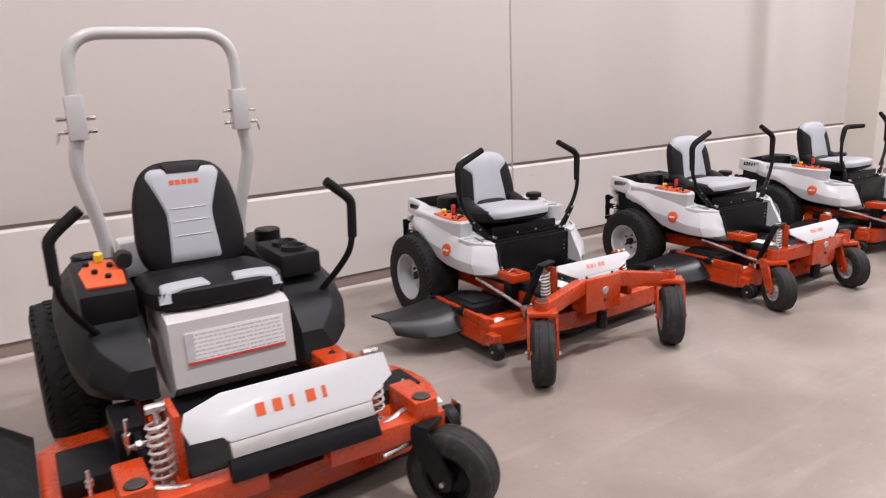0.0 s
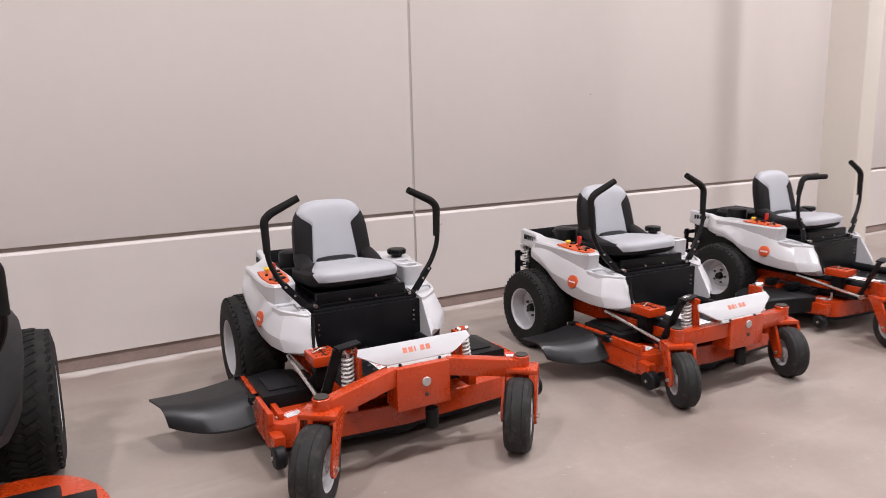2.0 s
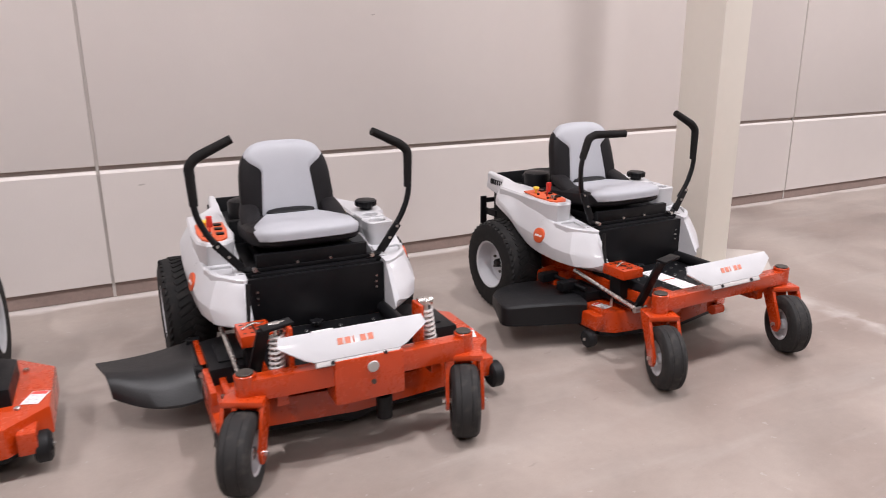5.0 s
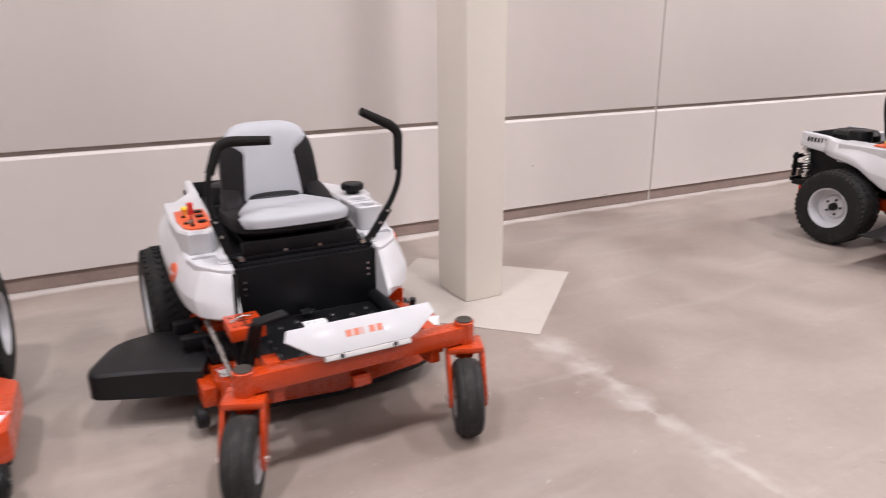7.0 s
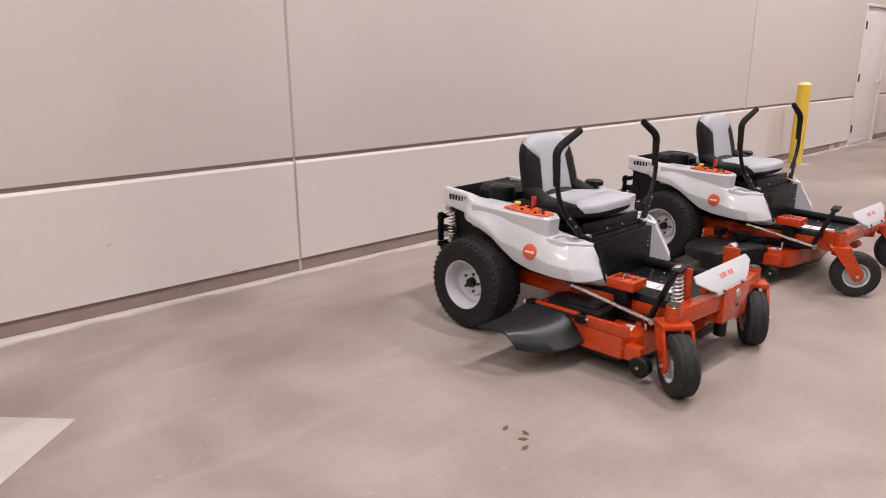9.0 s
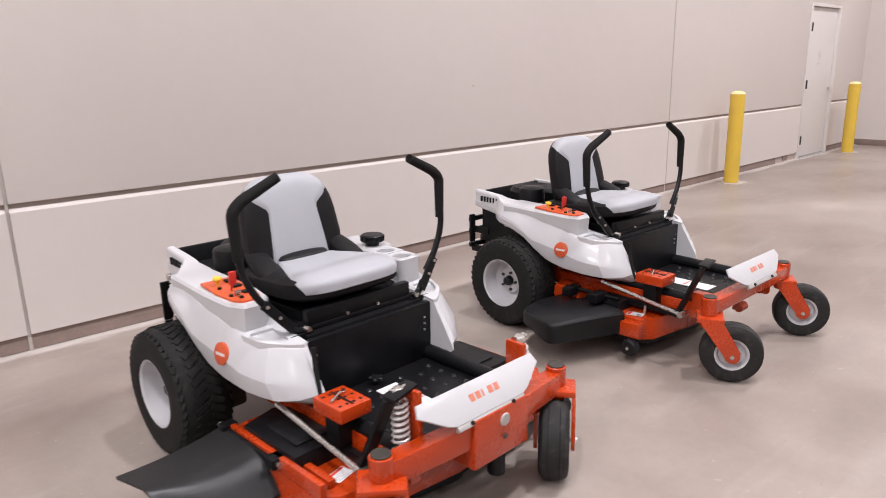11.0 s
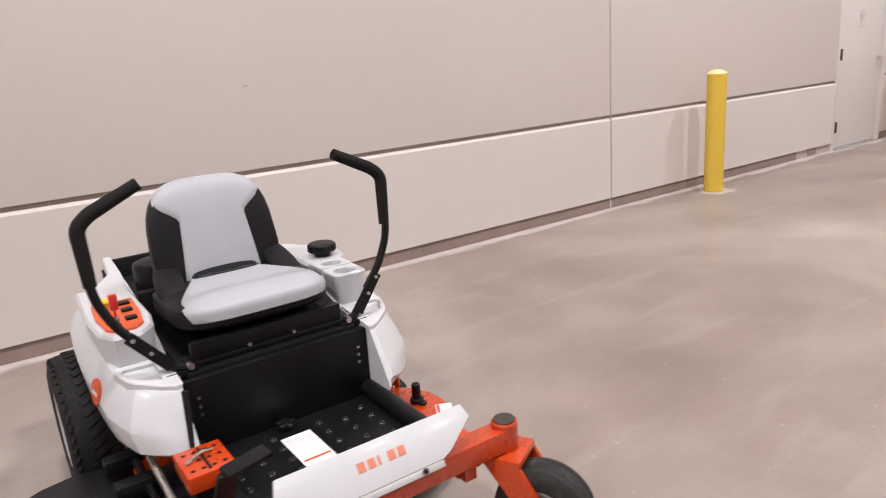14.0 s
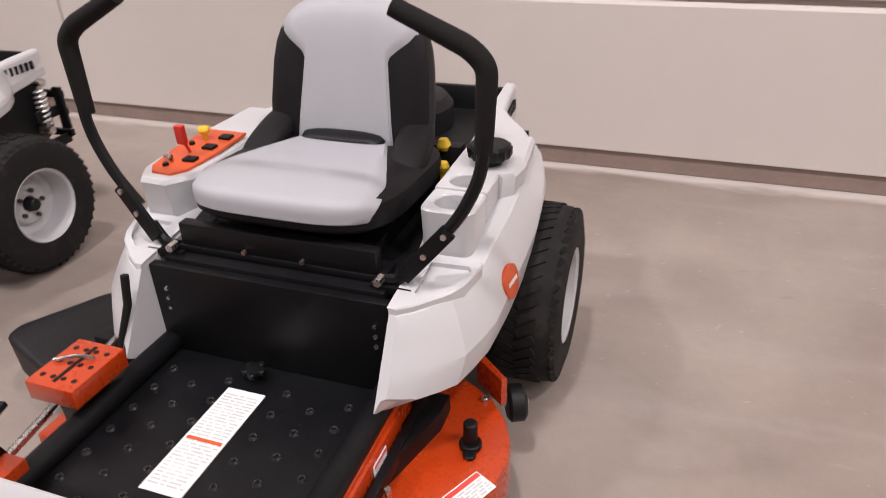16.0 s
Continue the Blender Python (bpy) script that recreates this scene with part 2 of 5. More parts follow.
def part(name, bm, material, parent, label="", smooth=True, angle=35):
    if name in SPLIT:
        single = {"grip_bumps": "grip_bump", "bolts": "bolt", "vents": "vent", "switches": "switch", "wheel_nuts": "wheel_nut", "height_holes": "height_hole", "name_bars": "name_bar"}.get(name, name)
        made = [part_one(single, p, material, parent, label, smooth, angle) for p in pieces(bm)]
        return made[0]
    ob = part_one(name, bm, material, parent, label, smooth, angle)
    return tagged(ob, kind="stuff") if name in STUFF else ob


def part_one(name, bm, material, parent, label="", smooth=True, angle=35):
    ob = new(name, finish(name, bm, material, smooth, angle))
    ob.parent = parent
    return tagged(ob, label)


def thing(name, m, label, category, group=""):
    ob = new(name)
    ob.empty_display_size = 0.1
    ob.matrix_basis = m
    return tagged(ob, label, category, group)


def add_box(bm, x0, x1, y0, y1, z0, z1, bevel=0.0, m=None):
    vs = [bm.verts.new((x, y, z)) for x in (x0, x1) for y in (y0, y1) for z in (z0, z1)]
    faces = [bm.faces.new([vs[i] for i in q]) for q in ((0, 1, 3, 2), (4, 6, 7, 5), (0, 4, 5, 1), (2, 3, 7, 6), (0, 2, 6, 4), (1, 5, 7, 3))]
    out = vs
    if bevel:
        edges = list({e for f in faces for e in f.edges})
        r = bmesh.ops.bevel(bm, geom=edges, offset=bevel, segments=2, profile=0.6, affect="EDGES")
        out = list({v for f in r["faces"] for v in f.verts} | {v for v in vs if v.is_valid})
    if m is not None:
        bmesh.ops.transform(bm, matrix=m, verts=[v for v in out if v.is_valid])
    return bm


def box(*a, **k):
    return add_box(bmesh.new(), *a, **k)


def add_tube(bm, pts, r, segs=10, closed=False):
    """Sweeps a circle along points; r is a number or one for each point."""
    pts = [Vector(p) for p in pts]
    n = len(pts)
    rs = r if isinstance(r, (list, tuple)) else [r] * n
    prev = None
    rings = []
    for i, p in enumerate(pts):
        d = (pts[min(i + 1, n - 1)] - pts[max(i - 1, 0)]).normalized()
        if prev is None:
            prev = d.orthogonal().normalized()
        u = (prev - d * prev.dot(d)).normalized()
        prev = u
        v = d.cross(u)
        rings.append([bm.verts.new(p + (u * math.cos(a) + v * math.sin(a)) * rs[i]) for a in (2 * math.pi * k / segs for k in range(segs))])
    for a, b in zip(rings, rings[1:]):
        for k in range(segs):
            bm.faces.new((a[k], a[(k + 1) % segs], b[(k + 1) % segs], b[k]))
    bm.faces.new(rings[0][::-1])
    bm.faces.new(rings[-1])
    return bm


def rounded(pts, radius=0.04, steps=5):
    """A polyline with its corners rounded."""
    pts = [Vector(p) for p in pts]
    out = [pts[0]]
    for a, b, c in zip(pts, pts[1:], pts[2:]):
        r = min(radius, (a - b).length * 0.45, (c - b).length * 0.45)
        p, q = b + (a - b).normalized() * r, b + (c - b).normalized() * r
        out += [p * (1 - t) ** 2 + b * 2 * t * (1 - t) + q * t * t for t in (k / steps for k in range(steps + 1))]
    return out + [pts[-1]]


def add_lathe(bm, profile, segs=32, m=None):
    """Turns (radius, height) points about the x axis."""
    rings = []
    for r, h in profile:
        if r < 1e-6:
            rings.append([bm.verts.new((h, 0, 0))])
        else:
            rings.append([bm.verts.new((h, r * math.cos(a), r * math.sin(a))) for a in (2 * math.pi * k / segs for k in range(segs))])
    for a, b in zip(rings, rings[1:]):
        for k in range(segs):
            j = (k + 1) % segs
            if len(a) == 1 and len(b) == 1:
                continue
            if len(a) == 1:
                bm.faces.new((a[0], b[j], b[k]))
            elif len(b) == 1:
                bm.faces.new((a[k], a[j], b[0]))
            else:
                bm.faces.new((a[k], a[j], b[j], b[k]))
    if m is not None:
        bmesh.ops.transform(bm, matrix=m, verts=[v for ring in rings for v in ring])
    return bm


UPRIGHT = pose(0, 0, 0, 0, -90, 0)


def add_cyl(bm, x, y, z0, z1, r, segs=20, bevel=0.003):
    b = min(bevel, r * 0.4)
    return add_lathe(bm, [(0, 0), (r - b, 0), (r, b), (r, z1 - z0 - b), (r - b, z1 - z0), (0, z1 - z0)], segs, pose(x, y, z0) @ UPRIGHT)


def cyl(*a, **k):
    return add_cyl(bmesh.new(), *a, **k)


def add_rod(bm, a, b, r, segs=10):
    return add_tube(bm, [a, b], r, segs)


def add_loft(bm, loops, caps=True):
    rings = [[bm.verts.new(p) for p in loop] for loop in loops]
    n = len(rings[0])
    for a, b in zip(rings, rings[1:]):
        for k in range(n):
            bm.faces.new((a[k], a[(k + 1) % n], b[(k + 1) % n], b[k]))
    if caps:
        bm.faces.new(rings[0][::-1])
        bm.faces.new(rings[-1])
    return bm


def add_prism(bm, poly, z0, z1, bevel=0.0, m=None):
    """Extrudes an (x, y) outline from z0 to z1."""
    lo = [bm.verts.new((x, y, z0)) for x, y in poly]
    hi = [bm.verts.new((x, y, z1)) for x, y in poly]
    n = len(poly)
    faces = [bm.faces.new(lo[::-1]), bm.faces.new(hi)] + [bm.faces.new((lo[k], lo[(k + 1) % n], hi[(k + 1) % n], hi[k])) for k in range(n)]
    out = lo + hi
    if bevel:
        r = bmesh.ops.bevel(bm, geom=list(faces[1].edges), offset=bevel, segments=2, profile=0.6, affect="EDGES")
        out = [v for v in out if v.is_valid] + list({v for f in r["faces"] for v in f.verts})
    if m is not None:
        bmesh.ops.transform(bm, matrix=m, verts=list(set(out)))
    return bm


def prism(*a, **k):
    return add_prism(bmesh.new(), *a, **k)


def signed_pow(v, e):
    return math.copysign(abs(v) ** e, v)


def pillow_top(x, y, sx, sy, sz, e):
    """Height of the rounded slab's upper skin over (x, y)."""
    k = abs(x / sx) ** (2 / e) + abs(y / sy) ** (2 / e)
    return sz * max(0.0, 1 - k) ** (e / 2)


def add_pillow(bm, sx, sy, sz, e=0.5, m=None, nu=32, nv=14):
    rings = []
    for j in range(1, nv):
        v = -math.pi / 2 + math.pi * j / nv
        rings.append([bm.verts.new((sx * signed_pow(math.cos(v), e) * signed_pow(math.cos(u), e), sy * signed_pow(math.cos(v), e) * signed_pow(math.sin(u), e), sz * signed_pow(math.sin(v), e))) for u in (2 * math.pi * (k + 0.5) / nu for k in range(nu))])
    for a, b in zip(rings, rings[1:]):
        for k in range(nu):
            bm.faces.new((a[k], a[(k + 1) % nu], b[(k + 1) % nu], b[k]))
    bm.faces.new(rings[0][::-1])
    bm.faces.new(rings[-1])
    if m is not None:
        bmesh.ops.transform(bm, matrix=m, verts=[v for ring in rings for v in ring])
    return bm


def add_patch(bm, width, y0, y1, top, lift, m, nx=14, ny=18, lim=None, wrap=0.0):
    """A padded panel laid on a skin z = top(x, y), with half width width(s), s from 0 at y0 to 1 at y1."""
    grid = []
    for j in range(ny + 1):
        s = j / ny
        y = y0 + (y1 - y0) * s
        row = []
        for i in range(nx + 1):
            t = -1 + 2 * i / nx
            x = (width(s) if lim is None else min(width(s), lim(y))) * t
            rim = not (0 < i < nx and 0 < j < ny)
            z = top(x, y) + lift * (-1.2 if rim else 1)
            if wrap and rim and s < 0.42:
                row.append(bm.verts.new((x * 1.03, y - (0.006 if j == 0 else 0), -wrap)))
            else:
                row.append(bm.verts.new((x, y, z)))
        grid.append(row)
    for a, b in zip(grid, grid[1:]):
        for i in range(nx):
            bm.faces.new((a[i], a[i + 1], b[i + 1], b[i]))
    bmesh.ops.transform(bm, matrix=m, verts=[v for row in grid for v in row])
    return bm


# ---- the hall ----
X0, X1, YF = -5.0, 21.45, -16.0
fl = tagged(new("floor", finish("floor", box(X0 - 0.3, X1 + 0.3, YF - 0.3, 0.3, -0.25, 0.0), FLOOR, False)), "mottled polished grey-brown concrete hall floor", "floor", kind="structure")
tagged(new("ceiling", finish("ceiling", box(X0 - 0.3, X1 + 0.3, YF - 0.3, 0.3, CEILING, CEILING + 0.2), CEIL, False)), "plain unseen hall ceiling, dark grey to cut bounced light", "ceiling", kind="structure")

JOINTS = [-2.75, 3.2, 9.1, 15.42]
DOOR_X0, DOOR_X1, DOOR_Z = 19.11, 20.13, 2.12
wall = tagged(new("wall_north"), "off-white painted precast concrete panel wall", "wall", kind="structure")
part("wall_backing", box(X0, DOOR_X0 - 0.06, 0.022, 0.25, 0.0, CEILING), REVEAL, wall, "recessed joints between panels", smooth=False)
part("wall_backing", box(DOOR_X1 + 0.06, X1, 0.022, 0.25, 0.0, CEILING), REVEAL, wall, smooth=False)
part("wall_backing", box(DOOR_X0 - 0.06, DOOR_X1 + 0.06, 0.022, 0.25, DOOR_Z + 0.05, CEILING), REVEAL, wall, smooth=False)
edges = [X0] + JOINTS + [DOOR_X0 - 0.06]


def panel(x0, x1, z0, z1):
    part("concrete_panel", box(x0, x1, 0.0, 0.0215, z0, z1, bevel=0.006), WALL_PAINT, wall)


def low_panel(x0, x1):
    """Lower panel with a wide chamfer along its top edge."""
    prof = [(0.003, 0.088), (0.0215, 0.088), (0.0215, 0.7555), (0.0185, 0.7555), (0.002, 0.739), (0.0, 0.735), (0.0, 0.091)]
    bm = bmesh.new()
    add_loft(bm, [[(x, y, z) for y, z in prof] for x in (x0, x1)])
    bmesh.ops.recalc_face_normals(bm, faces=bm.faces)
    part("concrete_panel", bm, WALL_PAINT, wall, angle=20)


for a, b in zip(edges, edges[1:]):
    lo = a + (0.009 if a in JOINTS else 0)
    hi = b - (0.009 if b in JOINTS else 0)
    low_panel(lo, hi)
    panel(lo, hi, 0.780, CEILING)
panel(DOOR_X0 - 0.06, DOOR_X1 + 0.06, DOOR_Z + 0.05, CEILING)
low_panel(DOOR_X1 + 0.06, X1)
panel(DOOR_X1 + 0.06, X1, 0.780, CEILING)
for a in JOINTS:
    part("joint_sealant", box(a - 0.0085, a + 0.0085, 0.008, 0.0218, 0.0, CEILING), SEALANT, wall, "recessed sealant joint", smooth=False)
gap_ends = [(X0, DOOR_X0 - 0.75), (DOOR_X1 + 0.06, X1)]
for a, b in gap_ends:
    tagged(new("baseboard", finish("baseboard", box(a, b, 0.012, 0.0216, 0.003, 0.0875), GAP, False)), "recessed brown strip at the foot of the wall", "base strip", kind="structure")

east = tagged(new("wall_east", finish("wall_east", box(X1, X1 + 0.25, YF, 0.25, 0.0, CEILING), WALL_PAINT, False)), "off-white painted end wall", "wall", kind="structure")
tagged(new("baseboard", finish("baseboard", box(X1 - 0.012, X1 - 0.001, YF, -0.01, 0.003, 0.10, bevel=0.002), GAP)), "dark brown base strip along the end wall", "base strip", kind="structure")
# unseen wall, kept pale to bounce light onto the column's west face
tagged(new("wall_west", finish("wall_west", box(X0 - 0.25, X0, YF, 0.25, 0.0, CEILING), WALL_PAINT, False)), "unseen west wall, off-white to bounce light on the column", "wall", kind="structure")
tagged(new("wall_south", finish("wall_south", box(X0 - 0.25, X1 + 0.25, YF - 0.25, YF, 0.0, CEILING), FAR_WALL, False)), "plain unseen wall closing the hall, grey to cut bounced light", "wall", kind="structure")

# door with its frame
door = tagged(new("door_1"), "closed off-white steel service door with lever handle", "door", kind="structure")
part("door_frame", box(DOOR_X0 - 0.058, DOOR_X0, -0.006, 0.16, 0.0, DOOR_Z + 0.048, bevel=0.004), DOOR_PAINT, door)
part("door_frame", box(DOOR_X1, DOOR_X1 + 0.058, -0.006, 0.16, 0.0, DOOR_Z + 0.048, bevel=0.004), DOOR_PAINT, door)
part("door_frame", box(DOOR_X0 + 0.001, DOOR_X1 - 0.001, -0.006, 0.16, DOOR_Z, DOOR_Z + 0.048, bevel=0.004), DOOR_PAINT, door)
leaf = part("door_leaf", box(DOOR_X0 + 0.004, DOOR_X1 - 0.004, 0.03, 0.075, 0.012, DOOR_Z - 0.004, bevel=0.003), DOOR_PAINT, door)
for z in (0.262, 1.053, 1.84):
    part("hinge", add_cyl(bmesh.new(), DOOR_X0 + 0.002, -0.010, z - 0.06, z + 0.06, 0.014, 12), STEEL_AND_SHADE, door, "dark steel hinge")
hb = add_rod(bmesh.new(), (DOOR_X1 - 0.07, 0.03, 0.97), (DOOR_X1 - 0.07, -0.03, 0.97), 0.012)
add_rod(hb, (DOOR_X1 - 0.06, -0.03, 0.97), (DOOR_X1 - 0.19, -0.03, 0.97), 0.010)
add_lathe(hb, [(0, 0), (0.03, 0), (0.03, 0.008), (0, 0.008)], 16, pose(DOOR_X1 - 0.07, 0.03, 0.97, 0, 0, -90))
part("door_handle", hb, CHROME, leaf, "steel lever handle")
sb = bmesh.new()
for w, z in ((0.035, 1.50), (0.055, 1.475), (0.06, 1.45), (0.05, 1.425), (0.03, 1.40)):
    add_box(sb, 19.60 - w, 19.60 + w, 0.027, 0.0295, z - 0.009, z + 0.009)
add_box(sb, 19.55, 19.65, 0.027, 0.0295, 1.325, 1.35)
part("sign", sb, INK, leaf, "small grey printed sign", smooth=False)
part("threshold", box(DOOR_X0, DOOR_X1, -0.03, 0.02, 0.001, 0.012, bevel=0.003), ALU, door)
# patches where the base strip was painted over
for x0, x1 in ((17.45, 17.95), (18.60, 18.76)):
    tagged(new("trim", finish("trim", box(x0, x1, 0.010, 0.0216, 0.02, 0.085), GAP, False)), "brown patch at the foot of the wall", "base strip", kind="structure")

for x, z, w in ((3.42, 0.655, 0.045), (4.9, 1.62, 0.03), (8.62, 0.10, 0.05), (12.4, 1.25, 0.035), (7.9, 0.40, 0.03)):
    mk = prism([(x - w / 2, z), (x - w * 0.1, z - 0.004), (x + w / 2, z + 0.003), (x + w * 0.2, z + 0.008), (x - w * 0.3, z + 0.006)], 0.0, 0.0008, 0.0, Matrix(((1, 0, 0, 0), (0, 0, -1, 0.0), (0, 1, 0, 0), (0, 0, 0, 1))))
    part("scuff", mk, SEALANT, wall, "small grey scuff", smooth=False)

# steel column on its diamond-shaped pad
pad = tagged(new("pavement", finish("pavement", prism([(6.70, -1.82), (7.37, -1.165), (6.70, -0.49), (6.05, -1.165)], 0.0, 0.004), PAD, False)), "pale concrete diamond-shaped pad round the column", "column pad", kind="structure")
col = bmesh.new()
add_box(col, 6.593, 6.82, -1.302, -0.99, 0.004, CEILING, bevel=0.012)
tagged(new("column", finish("column", col, COLUMN_PAINT)), "square off-white painted steel column", "column", kind="structure")


def bollard(x, y):
    t = thing("bollard", pose(x, y, 0), "yellow plastic-sleeved steel safety bollard by the door", "bollard", "bollards by the door")
    part("sleeve", cyl(0, 0, 0.003, 1.03, 0.083, 32, 0.004), YELLOW, t)
    part("cap", add_lathe(bmesh.new(), [(0.0, 0.036), (0.03, 0.034), (0.06, 0.024), (0.08, 0.008), (0.085, 0.0), (0.083, -0.006)], 32, pose(0, 0, 1.031) @ UPRIGHT), YELLOW_TOP, t, "pale yellow domed cap")
    return t


for x, y in ((16.50, -0.24), (20.30, -0.27)):
    ring = [(x + (0.17 + 0.035 * math.sin(3 * k + x)) * math.cos(k * math.pi / 8), y - 0.03 + (0.14 + 0.03 * math.sin(2 * k)) * math.sin(k * math.pi / 8)) for k in range(16)]
    tagged(new("pavement", finish("pavement", prism(ring, -0.001, 0.003), PAD, False)), "pale concrete patch round the bollard's foot", "floor patch", kind="structure")
bollard(16.50, -0.24)
bollard(20.30, -0.27)

# high-bay lamps, all out of view; the weaker back row is added fill
for x, y in LAMPS:
    t = thing("ceiling_light", pose(x, y, CEILING - 0.55), "unseen white rectangular high-bay hall lamp", "ceiling lamp", "high-bay lamps")
    part("housing", box(-0.62, 0.62, -0.32, 0.32, 0.03, 0.11, bevel=0.01), RIM, t)
    part("diffuser", box(-0.6, 0.6, -0.3, 0.3, 0.012, 0.03, bevel=0.004), GLOW, t)
    part("hanger", add_rod(bmesh.new(), (0, 0, 0.11), (0, 0, 0.55), 0.012), CHROME, t)
    la = bpy.data.lights.new("lamp", "AREA")
    la.shape, la.size, la.size_y = "RECTANGLE", 0.42, 0.42
    la.energy, la.color = LAMP_WATTS * (1.0 if y > -5 else 0.45), (0.985, 0.955, 1.0)
    lo = new("lamp", la)
    lo.matrix_basis = pose(x, y, CEILING - 0.57)


# ---- mowers ----
def wheel_rear(parent, side, x, y, r, w):
    """Drive wheel: treaded tyre, dished pale rim, hub."""
    wh = new("wheel")
    wh.parent = parent
    wh.matrix_basis = pose(x, y, r, 0, 0, 0 if side > 0 else 180)
    h = w / 2
    bm = add_lathe(bmesh.new(), [(r * 0.50, h * 0.80), (r * 0.545, h * 0.98), (r * 0.76, h * 1.03), (r * 0.90, h * 0.95), (r * 0.965, h * 0.72), (r * 0.978, h * 0.3), (r * 0.978, -h * 0.3), (r * 0.965, -h * 0.72), (r * 0.90, -h * 0.95), (r * 0.76, -h * 1.03), (r * 0.545, -h * 0.98), (r * 0.50, -h * 0.80)], 40)
    tread = bmesh.new()
    n = 44
    for k in range(n):
        for c, (u0, u1, tilt) in enumerate(((-0.90, -0.58, 26), (-0.54, -0.04, -30), (0.0, 0.50, 30), (0.54, 0.90, -26))):
            a = 2 * math.pi * (k + (0.5 if c % 2 else 0)) / n
            drop = 0.058 if c in (0, 3) else 0.0
            mid = (u0 + u1) / 2 * h
            top = 0.0018 if c in (0, 3) else 0.0045
            lug = pose(0, 0, 0, math.degrees(a), 0, 0) @ pose(mid, 0, r * (0.975 - drop), 0, -18 * (u0 + u1) if c in (0, 3) else 0, tilt)
            add_box(tread, (u0 - u1) / 2 * h, (u1 - u0) / 2 * h, -r * 0.046, r * 0.046, -0.012, top, m=lug)
    part("tyre", bm, RUBBER, wh, "black treaded turf tyre")
    tagged(part("tread", tread, RUBBER, wh), kind="stuff")
    rim = add_lathe(bmesh.new(), [(r * 0.525, h * 0.84), (r * 0.545, h * 0.93), (r * 0.525, h * 0.97), (r * 0.495, h * 0.90), (r * 0.47, h * 0.55), (r * 0.45, h * 0.15), (r * 0.34, h * 0.06), (r * 0.28, h * 0.24), (r * 0.12, h * 0.24), (r * 0.12, h * 0.1), (0, h * 0.1)], 36)
    part("rim", rim, RIM, wh, "pale grey painted steel rim")
    hub = add_lathe(bmesh.new(), [(0, h * 0.55), (r * 0.07, h * 0.55), (r * 0.09, h * 0.5), (r * 0.10, h * 0.1)], 16)
    part("hub", hub, PLASTIC, wh)
    nuts = bmesh.new()
    for k in range(5):
        a = 2 * math.pi * k / 5
        add_lathe(nuts, [(r * 0.032, h * 0.26), (r * 0.032, h * 0.38), (0, h * 0.40)], 6, pose(0, r * 0.2 * math.cos(a), r * 0.2 * math.sin(a)))
    part("wheel_nuts", nuts, STEEL_AND_SHADE, wh)


def caster(parent, x, y, z_top, heading, r, w, trail, rim_paint=None, fork_paint=None):
    """Post, bent fork and smooth wheel; heading: degrees of the way from post to axle."""
    z_fork = 2 * r + 0.018
    po = bmesh.new()
    add_cyl(po, x, y, z_fork - 0.045, z_top, 0.036, 20, 0.003)
    part("caster_post", po, ORANGE, parent)
    # dark disc stands in for the shade inside the open tube
    part("post_mouth_shade", cyl(x, y, z_top, z_top + 0.006, 0.030, 20, 0.002), STEEL_AND_SHADE, parent, "dark disc painted as the shade inside the open post top")
    cs = new("caster")
    cs.parent = parent
    cs.matrix_basis = pose(x, y, 0, 0, 0, heading)
    bm = bmesh.new()
    hw = w / 2 + 0.012
    # side legs: a tapered plate from above the tyre to the axle
    for s in (-1, 1):
        prof = [(-0.045, z_fork), (0.056, z_fork), (trail + 0.034, r + 0.020), (trail + 0.034, r - 0.010), (trail + 0.020, r - 0.030), (trail - 0.008, r - 0.034), (trail - 0.028, r - 0.018), (trail - 0.040, r + 0.012)]
        add_prism(bm, [(px, pz) for px, pz in prof], s * hw - 0.0065, s * hw + 0.0065, 0.003, pose(0, 0, 0, 90, 0, 0))
    add_box(bm, -0.052, 0.064, -hw - 0.0055, hw + 0.0055, z_fork - 0.012, z_fork + 0.012, bevel=0.009)
    part("fork", bm, fork_paint or ORANGE, cs)
    h = w / 2
    ty = add_lathe(bmesh.new(), [(r * 0.50, h * 0.75), (r * 0.56, h * 0.95), (r * 0.72, h), (r * 0.88, h * 0.93), (r * 0.965, h * 0.72), (r * 0.985, h * 0.42), (r * 0.97, h * 0.38), (r * 0.985, h * 0.34), (r, 0), (r * 0.985, -h * 0.34), (r * 0.97, -h * 0.38), (r * 0.985, -h * 0.42), (r * 0.965, -h * 0.72), (r * 0.88, -h * 0.93), (r * 0.72, -h), (r * 0.56, -h * 0.95), (r * 0.50, -h * 0.75)], 36, pose(trail, 0, r, 0, 0, 90))
    part("tyre", ty, WORN_RUBBER, cs, "smooth dusty black caster tyre")
    rb = add_lathe(bmesh.new(), [(0, h * 0.72), (r * 0.16, h * 0.72), (r * 0.18, h * 0.4), (r * 0.42, h * 0.35), (r * 0.47, h * 0.8), (r * 0.54, h * 0.88), (r * 0.54, -h * 0.88), (r * 0.47, -h * 0.8), (r * 0.42, -h * 0.35), (r * 0.18, -h * 0.4), (r * 0.16, -h * 0.72), (0, -h * 0.72)], 28, pose(trail, 0, r, 0, 0, 90))
    part("rim", rb, rim_paint or RIM, cs, "black caster rim" if rim_paint else "pale grey caster rim")
    ax = add_rod(bmesh.new(), (trail, -hw - 0.018, r), (trail, hw + 0.018, r), 0.009, 10)
    part("axle", ax, CHROME, cs)


